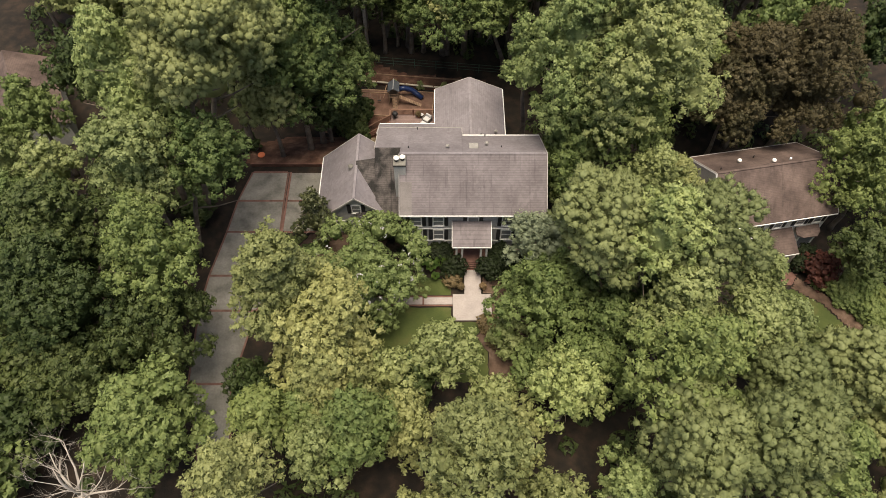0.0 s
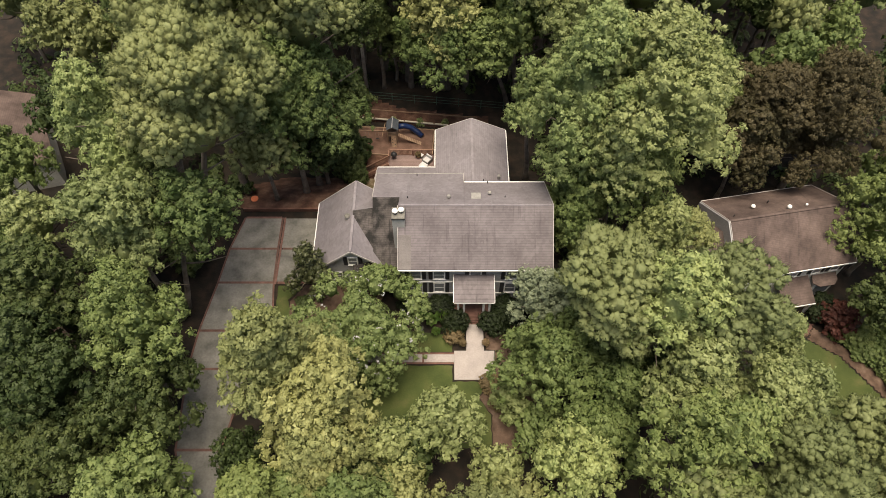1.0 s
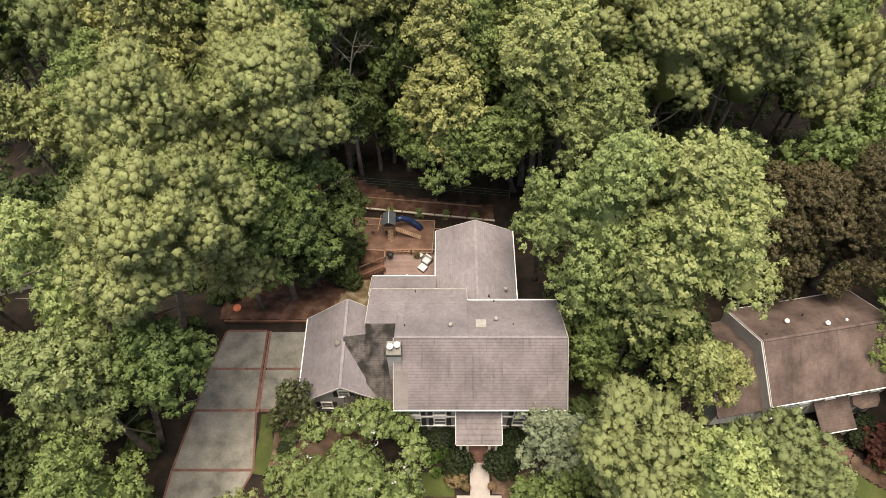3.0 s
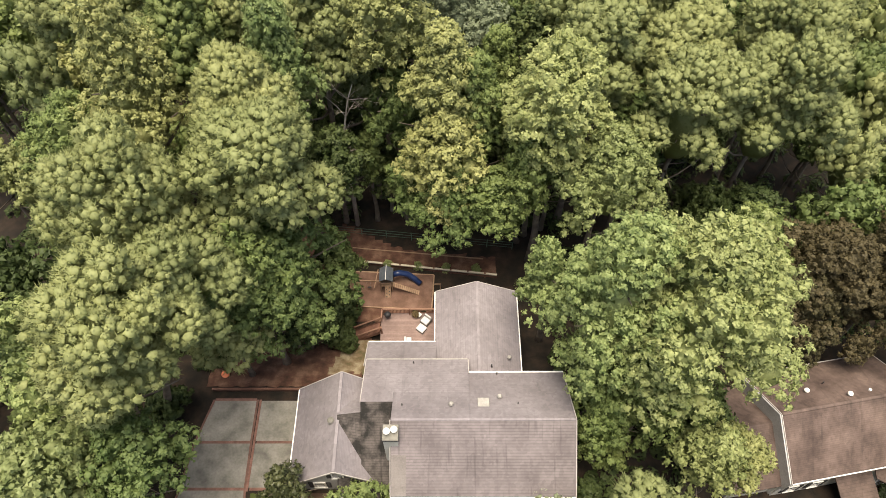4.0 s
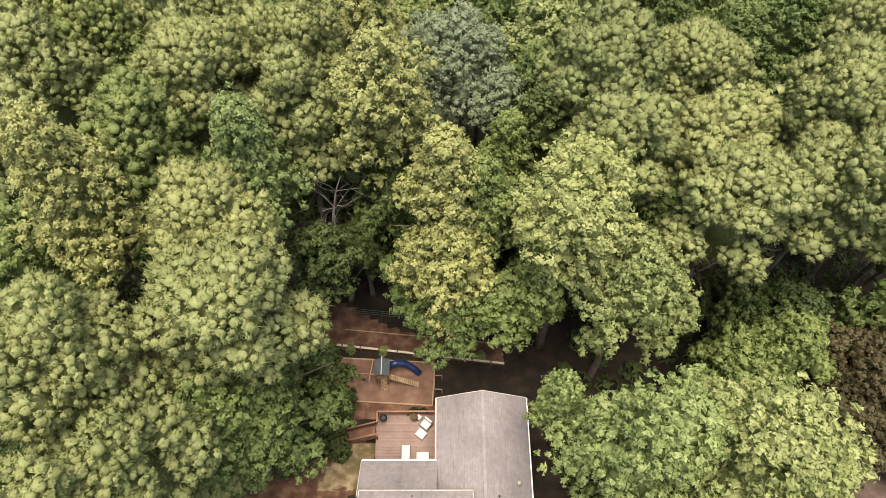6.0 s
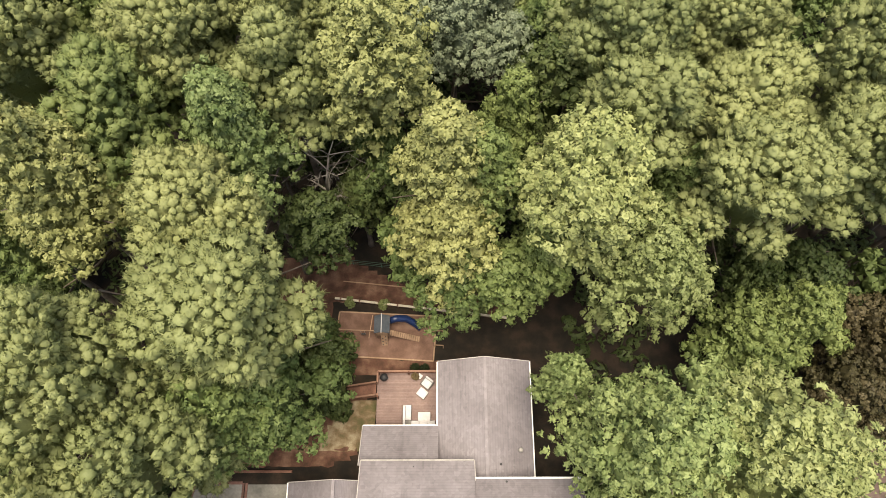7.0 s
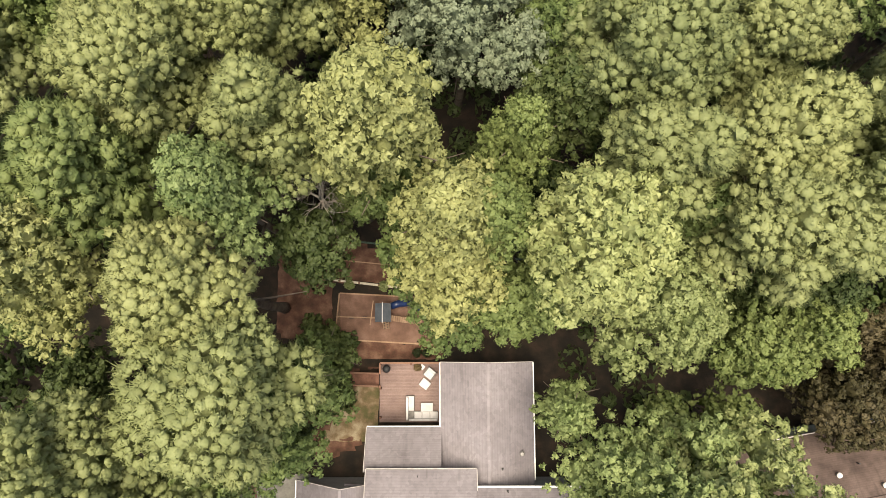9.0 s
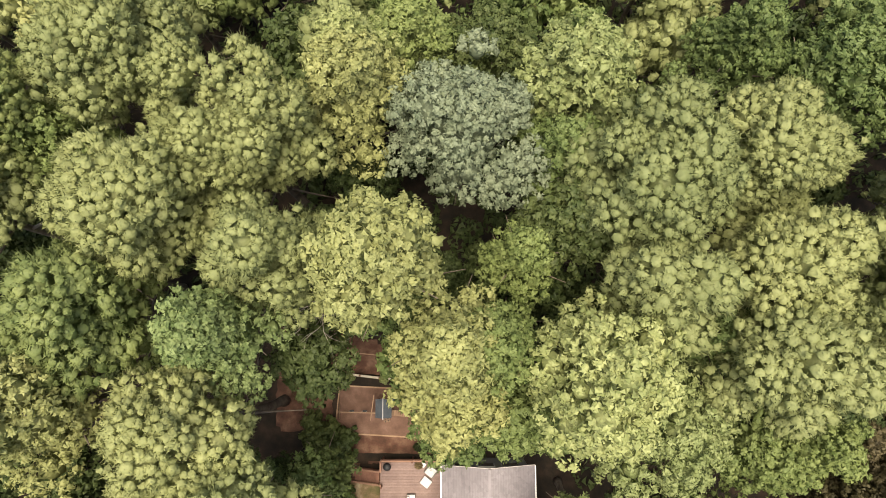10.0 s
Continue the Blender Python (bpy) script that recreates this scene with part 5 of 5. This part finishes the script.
tree("oak", 3.6, 98.0, 18, 4.0)
tree("bro", -3.6, 98.0, 21, 3.6)
tree("bro", 4.6, 68.6, 16, 3.0, 9, (8.6, 74.5))
tree("lig", -46.5, 47.0, 13, 3.6)
tree("bro", -43.5, 42.6, 12, 3.4)
tree("oak", 46.0, 41.4, 5, 3.0)
tree("oak", -8.1, 22.6, 8, 3.2)
tree("lig", 4.5, 22.6, 8, 2.6)
tree("oak", -17.4, 24.2, 8, 2.6)
tree("yel", -9.8, 22.8, 14, 4.2)
tree("oak", -3.2, 24.7, 8, 2.8)


# the rest of the woods, thick between the trees above and open round the houses
def open_ground(x, y):
    return (-27.5 < x < 12 and 21 < y < 77) or (25 < x < 51 and 25 < y < 63) or (-27 < x < -16 and y < 22) or (-4 < x < 9 and y < 32) or (-63 < x < -43 and 54 < y < 74)


placed.extend(((-28.8, 13.6), (-26, 14), (-31, 14), (-29, 17), (-29, 10)))
for x in np.arange(-56, 57, 6.1):
    for y in np.arange(2, 127, 6.1):
        px, py = x + rng.uniform(-1.9, 1.9), y + rng.uniform(-1.9, 1.9)
        gap = min(math.hypot(px - a, py - b) for a, b in placed)
        if open_ground(px, py) or gap < (3.8 if py > 74 else 4.6):
            continue
        if py > 74 and py < 100 and abs(px) < 38:
            kind, top, r = rng.choice(["oak", "oak", "bro"]), rng.uniform(8, 15), rng.uniform(3.2, 4.2)
        elif py > 74:
            kind, top, r = rng.choice(["pine", "pine", "bro", "yel", "lig", "oak", "pineg"]), rng.uniform(13, 21), rng.uniform(3.4, 4.4)
        elif px < -27:
            kind, top, r = rng.choice(["bro", "bro", "oak", "lig", "pine"] if px < -42 else ["oak", "oak", "bro"]), rng.uniform(10, 17) if px < -42 else rng.uniform(6, 11), rng.uniform(3.4, 4.4)
        elif px > 25 and py > 60:
            kind, top, r = rng.choice(["bro", "brn", "oak", "bro"]), rng.uniform(9, 15), rng.uniform(3.4, 4.4)
        elif py < 24:
            kind, top, r = rng.choice(["bro", "oak", "lig", "pine"]), rng.uniform(6, 10), rng.uniform(3.0, 4.0)
        else:
            kind, top, r = rng.choice(["bro", "oak"]), rng.uniform(6, 10), rng.uniform(2.6, 3.6)
        tree(str(kind), round(px, 1), round(py, 1), round(top + height(px, py) * 0.5, 1), round(r, 1), 0, None, True)


# ---- undergrowth ----
pts_, axes_ = [], []
for _ in range(2600):
    x, y = rng.uniform(-62, 62), rng.uniform(4, 128)
    if open_ground(x, y) and not (-17 < x < 10 and 77 < y):
        continue
    r, z = rng.uniform(0.6, 1.5), height(x, y)
    d = rng.normal(size=(46, 3))
    d[:, 2] = abs(d[:, 2])
    d /= np.linalg.norm(d, axis=1)[:, None]
    pts_.append(np.array([x, y, z]) + d * [r, r, r * rng.uniform(0.8, 1.8)])
    axes_.append(d + [0, 0, 0.4] + rng.normal(size=(46, 3)) * 0.3)
P_, A_ = np.concatenate(pts_), np.concatenate(axes_)
# the dark oak colour stands in for shade on the forest floor
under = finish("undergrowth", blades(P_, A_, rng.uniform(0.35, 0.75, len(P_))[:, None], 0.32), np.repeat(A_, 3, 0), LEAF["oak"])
tagged(link("undergrowth", under, None), "low undergrowth on the forest floor with shade in its dark green", "undergrowth", kind="stuff")


# ---- shrubs and plants ----
def shrub_mesh(key, R, H, leaves, size):
    return leafy_crown("foliage", LEAF[key], R, H, "round", 0.5, 0.22, max(12, leaves // 100), size * 0.8, 0.38)


SHRUB = {"hedge": shrub_mesh("hedge", 1.0, 1.7, 2600, 0.16), "bro": shrub_mesh("bro", 1.0, 1.7, 2400, 0.22), "red": shrub_mesh("red", 1.0, 1.6, 2200, 0.2),
         "flower": shrub_mesh("flower", 1.0, 1.6, 2000, 0.2), "lig": shrub_mesh("lig", 1.0, 1.8, 2200, 0.23), "oak": shrub_mesh("oak", 1.0, 1.8, 2600, 0.24)}
STEM = trunk_mesh("stem", BARK, 7, 2.5, 0.15)


def shrub(name, key, x, y, r, h, label, category="shrub", group=""):
    z = height(x, y)
    ob = empty(name, pose(x, y, z - 0.03), label, category, group)
    crown = link("foliage", SHRUB[key], None, ob)
    crown.matrix_basis = Matrix.LocRotScale((0, 0, h * 0.52), Euler((0, 0, rng.uniform(0, 6))), (r * 1.1, r * 1.1, h / 1.75))
    stem = link("stem", STEM, None, ob)
    stem.matrix_basis = Matrix.LocRotScale((0, 0, 0), None, (0.22, 0.22, h * 0.08))
    return ob


for x, y, r in ((1.25, 39.0, 1.1), (5.0, 39.0, 1.2), (6.9, 39.9, 1.15), (-0.8, 41.4, 0.9), (-2.4, 41.5, 0.9), (-3.9, 41.4, 0.85), (8.2, 41.4, 0.9), (9.4, 41.5, 0.85), (6.6, 41.6, 0.8), (5.7, 41.3, 0.8), (0.2, 41.6, 0.8)):
    shrub("boxwood", "hedge", x, y, r, 2.0 if r > 0.92 else 1.2, "clipped dark green boxwood ball by the porch", "shrub", "boxwoods by the porch")
shrub("flowering_shrub", "flower", 1.1, 37.9, 0.85, 1.1, "faded pink-brown flowering shrub beside the walk")
shrub("flowering_shrub", "flower", 4.6, 32.6, 0.9, 0.9, "straggly brown-green shrub at the lawn's edge")
shrub("flowering_shrub", "flower", 5.6, 31.0, 1.1, 1.0, "straggly brown-green shrub at the lawn's edge")
magnolia = tree("mag", -13.7, 43.2, 8.6, 2.5, 7.4)
tagged(magnolia, "dark glossy evergreen magnolia beside the drive")
shrub("evergreen_shrub", "oak", -5.4, 43.6, 0.8, 2.6, "dark upright evergreen in the corner by the garage")
shrub("low_shrub", "oak", -14.8, 42.0, 0.7, 0.8, "low dark shrub in the mulch bed")
shrub("low_shrub", "hedge", -15.2, 40.6, 0.6, 0.7, "low dark shrub in the mulch bed")
shrub("low_shrub", "oak", -13.6, 42.8, 0.7, 0.9, "low dark shrub in the mulch bed")
shrub("japanese_maple", "red", 44.4, 42.6, 1.9, 2.6, "low dark red maple before the neighbouring house")
shrub("boxwood", "hedge", 42.9, 43.6, 1.1, 1.6, "dark rounded shrub by the neighbouring porch")
shrub("boxwood", "hedge", 43.9, 45.0, 1.1, 1.6, "dark rounded shrub by the neighbouring porch")
for k in range(9):
    shrub("hedge_shrub", "bro", 45.6 + 0.62 * k + rng.uniform(-0.5, 0.5), 42.4 - 1.05 * k + rng.uniform(-0.4, 0.4), rng.uniform(1.3, 1.8), rng.uniform(1.5, 2.2), "loose green hedge shrub along the neighbouring lawn", "shrub", "hedge along the neighbouring lawn")
    shrub("hedge_shrub", "bro", 47.6 + 0.6 * k + rng.uniform(-0.5, 0.5), 43.6 - 1.05 * k + rng.uniform(-0.4, 0.4), rng.uniform(1.3, 1.8), rng.uniform(1.5, 2.4), "loose green hedge shrub along the neighbouring lawn", "shrub", "hedge along the neighbouring lawn")
for x in (-10.2, -6.7, -3.1, 0.1, 3.6):
    shrub("yard_shrub", "lig", x, 70.45 - 0.06 * x, 0.5, 0.9, "small round light green shrub along the retaining wall", "shrub", "shrubs along the retaining wall")
for x in (-3.3, -2.4):
    shrub("foundation_shrub", "hedge", x, 64.2, 0.36, 0.7, "small dark shrub below the deck and rear wall", "shrub", "shrubs behind the house")
for x, y, r, h in ((-10.6, 64.2, 1.5, 3.4), (-11.5, 62.2, 1.6, 4.0), (-10.9, 60.4, 1.2, 3.0), (-12.4, 66.0, 1.6, 4.4)):
    shrub("understorey_tree", "oak", x, y, r, h, "young dark green tree beside the deck stairs", "tree", "young trees by the stairs")
for x, y, r, h in ((-24.3, 57.5, 1.2, 2.0), (-26.5, 52.0, 1.5, 3.0), (-27.5, 46.5, 1.4, 2.5), (-28.0, 41, 1.3, 2.4), (-27.8, 35, 1.4, 2.6), (9.5, 48.0, 1.2, 2.2), (12.2, 43.5, 1.3, 2.6)):
    shrub("understorey_shrub", "oak", x, y, r, h, "dark undergrowth shrub at the edge of the woods", "shrub", "undergrowth")


def broad_leaf_plant(x, y, n, size, label):
    """Large-leaved plant: stems with arched leaves, each a folded blade."""
    z = height(x, y)
    ob = empty("banana_plant", pose(x, y, z), label, "plant", "large-leaved plants by the walk")
    for k in range(n):
        a, up = 2.4 * k + rng.uniform(-0.3, 0.3), rng.uniform(0.5, 1.0)
        c, s_ = math.cos(a), math.sin(a)
        bm = bmesh.new()
        rows_ = []
        for i in range(5):
            t = i / 4
            r, zz = size * (0.25 + 0.75 * t) * 0.8, size * (0.7 * up + 0.5 * math.sin(t * 2.4) * up)
            w = size * 0.3 * math.sin(math.pi * (0.12 + 0.86 * t)) + 0.01
            rows_.append([bm.verts.new((c * r - s_ * w * d, s_ * r + c * w * d, zz + 0.08 * size * abs(d))) for d in (-1, 0, 1)])
        for p, q in zip(rows_, rows_[1:]):
            for j in range(2):
                bm.faces.new((p[j], p[j + 1], q[j + 1], q[j]))
        bmesh.ops.solidify(bm, geom=bm.faces[:], thickness=0.012)
        part("leaf", bm, LEAF["broad"], ob)
        tube_bm = tube(bmesh.new(), [(0, 0, 0), (c * size * 0.2, s_ * size * 0.2, size * 0.72 * up)], [0.03, 0.02], 5)
        part("stalk", tube_bm, LEAF["broad"], ob)


for x, y, n, size in ((-1.3, 39.6, 9, 0.95), (-0.3, 40.0, 9, 1.05), (0.4, 39.2, 8, 0.8), (-0.8, 38.4, 8, 0.7), (-2.1, 40.2, 7, 0.8)):
    broad_leaf_plant(x, y, n, size, "large-leaved green garden plant before the house")
for x, y in ((1.95, 37.0), (4.3, 37.05)):
    pot = empty("flower_pot", pose(x, y, 0.085), "terracotta pot with a small brown-green plant", "pot", "pots on the front walk")
    part("pot", tube(bmesh.new(), [(0, 0, 0), (0, 0, 0.3), (0, 0, 0.36)], [0.14, 0.22, 0.24], 14), TERRACOTTA, pot)
    f = link("plant", SHRUB["flower"], None, pot)
    f.matrix_basis = Matrix.LocRotScale((0, 0, 0.58), None, (0.36, 0.36, 0.32))
pot = empty("flower_pot", pose(-3.15, 62.85, -0.6), "terracotta pot with a small plant on the deck", "pot")
part("pot", tube(bmesh.new(), [(0, 0, 0), (0, 0, 0.3), (0, 0, 0.36)], [0.16, 0.24, 0.26], 14), TERRACOTTA, pot)
f = link("plant", SHRUB["flower"], None, pot)
f.matrix_basis = Matrix.LocRotScale((0, 0, 0.55), None, (0.34, 0.34, 0.3))


# white blossoms over the crape myrtle
blossom_at = rng.normal(size=(90, 3))
blossom_at[:, 2] = abs(blossom_at[:, 2])
blossom_at /= np.linalg.norm(blossom_at, axis=1)[:, None]
spots = np.repeat(blossom_at * [5.7, 5.7, 3.1] + [0, 0, 5.3] + rng.normal(size=(90, 3)) * 0.25, 4, 0) + rng.normal(size=(360, 3)) * 0.09
petals = finish("blossom", blades(spots, rng.normal(size=(360, 3)) + [0, 0, 1.0], rng.uniform(0.14, 0.26, 360)[:, None], 0.35), np.repeat(np.repeat(blossom_at, 4, 0), 3, 0), CUSHION)
link("blossom", petals, None, crape, "small white blossoms")


# ---- bare trees ----
def bare_tree(x, y, top, spread_r, label, lean=(0.0, 0.0)):
    z = height(x, y)
    tall = top - z
    ob = empty("dead_tree", pose(x, y, z - 0.1), label, "tree")
    bm = bmesh.new()

    def grow(p, d, length, r, level):
        pts, rad = [p], [r]
        for i in range(4):
            d = (d + Vector(rng.normal(size=3)) * 0.16 + Vector((0, 0, 0.05))).normalized()
            p = p + d * length / 4
            pts.append(p), rad.append(r * (1 - 0.19 * (i + 1)))
        tube(bm, pts, rad, 6 if level == 0 else 4)
        if level < 3:
            for _ in range(5 if level == 0 else 4):
                i = rng.integers(1, 5)
                turn = Vector(rng.normal(size=3))
                nd = (d * 0.7 + turn * 0.6).normalized()
                grow(pts[i], nd, length * rng.uniform(0.45, 0.7), rad[i] * 0.62, level + 1)

    base = Vector((lean[0], lean[1], tall * 0.55))
    part("trunk", tube(bmesh.new(), [(0, 0, 0), base * 0.5, base], [0.3, 0.24, 0.19], 9), PALE_BARK, ob, smooth=True)
    for k in range(5):
        a = 1.26 * k + rng.uniform(-0.3, 0.3)
        grow(base * rng.uniform(0.85, 1.0), Vector((math.cos(a) * 0.9, math.sin(a) * 0.9, 0.6)).normalized(), spread_r * 0.75, 0.13, 0)
    grow(base, Vector((0.1, 0, 1)), tall * 0.3, 0.15, 0)
    part("crown", bm, PALE_BARK, ob, "bare pale branches", smooth=True)


bare_tree(-28.8, 13.6, 15.5, 6.5, "dead tree with bare whitish branches")
bare_tree(-10.6, 77.0, 23.5, 2.4, "half-dead tree with a pale bare trunk and twigs")
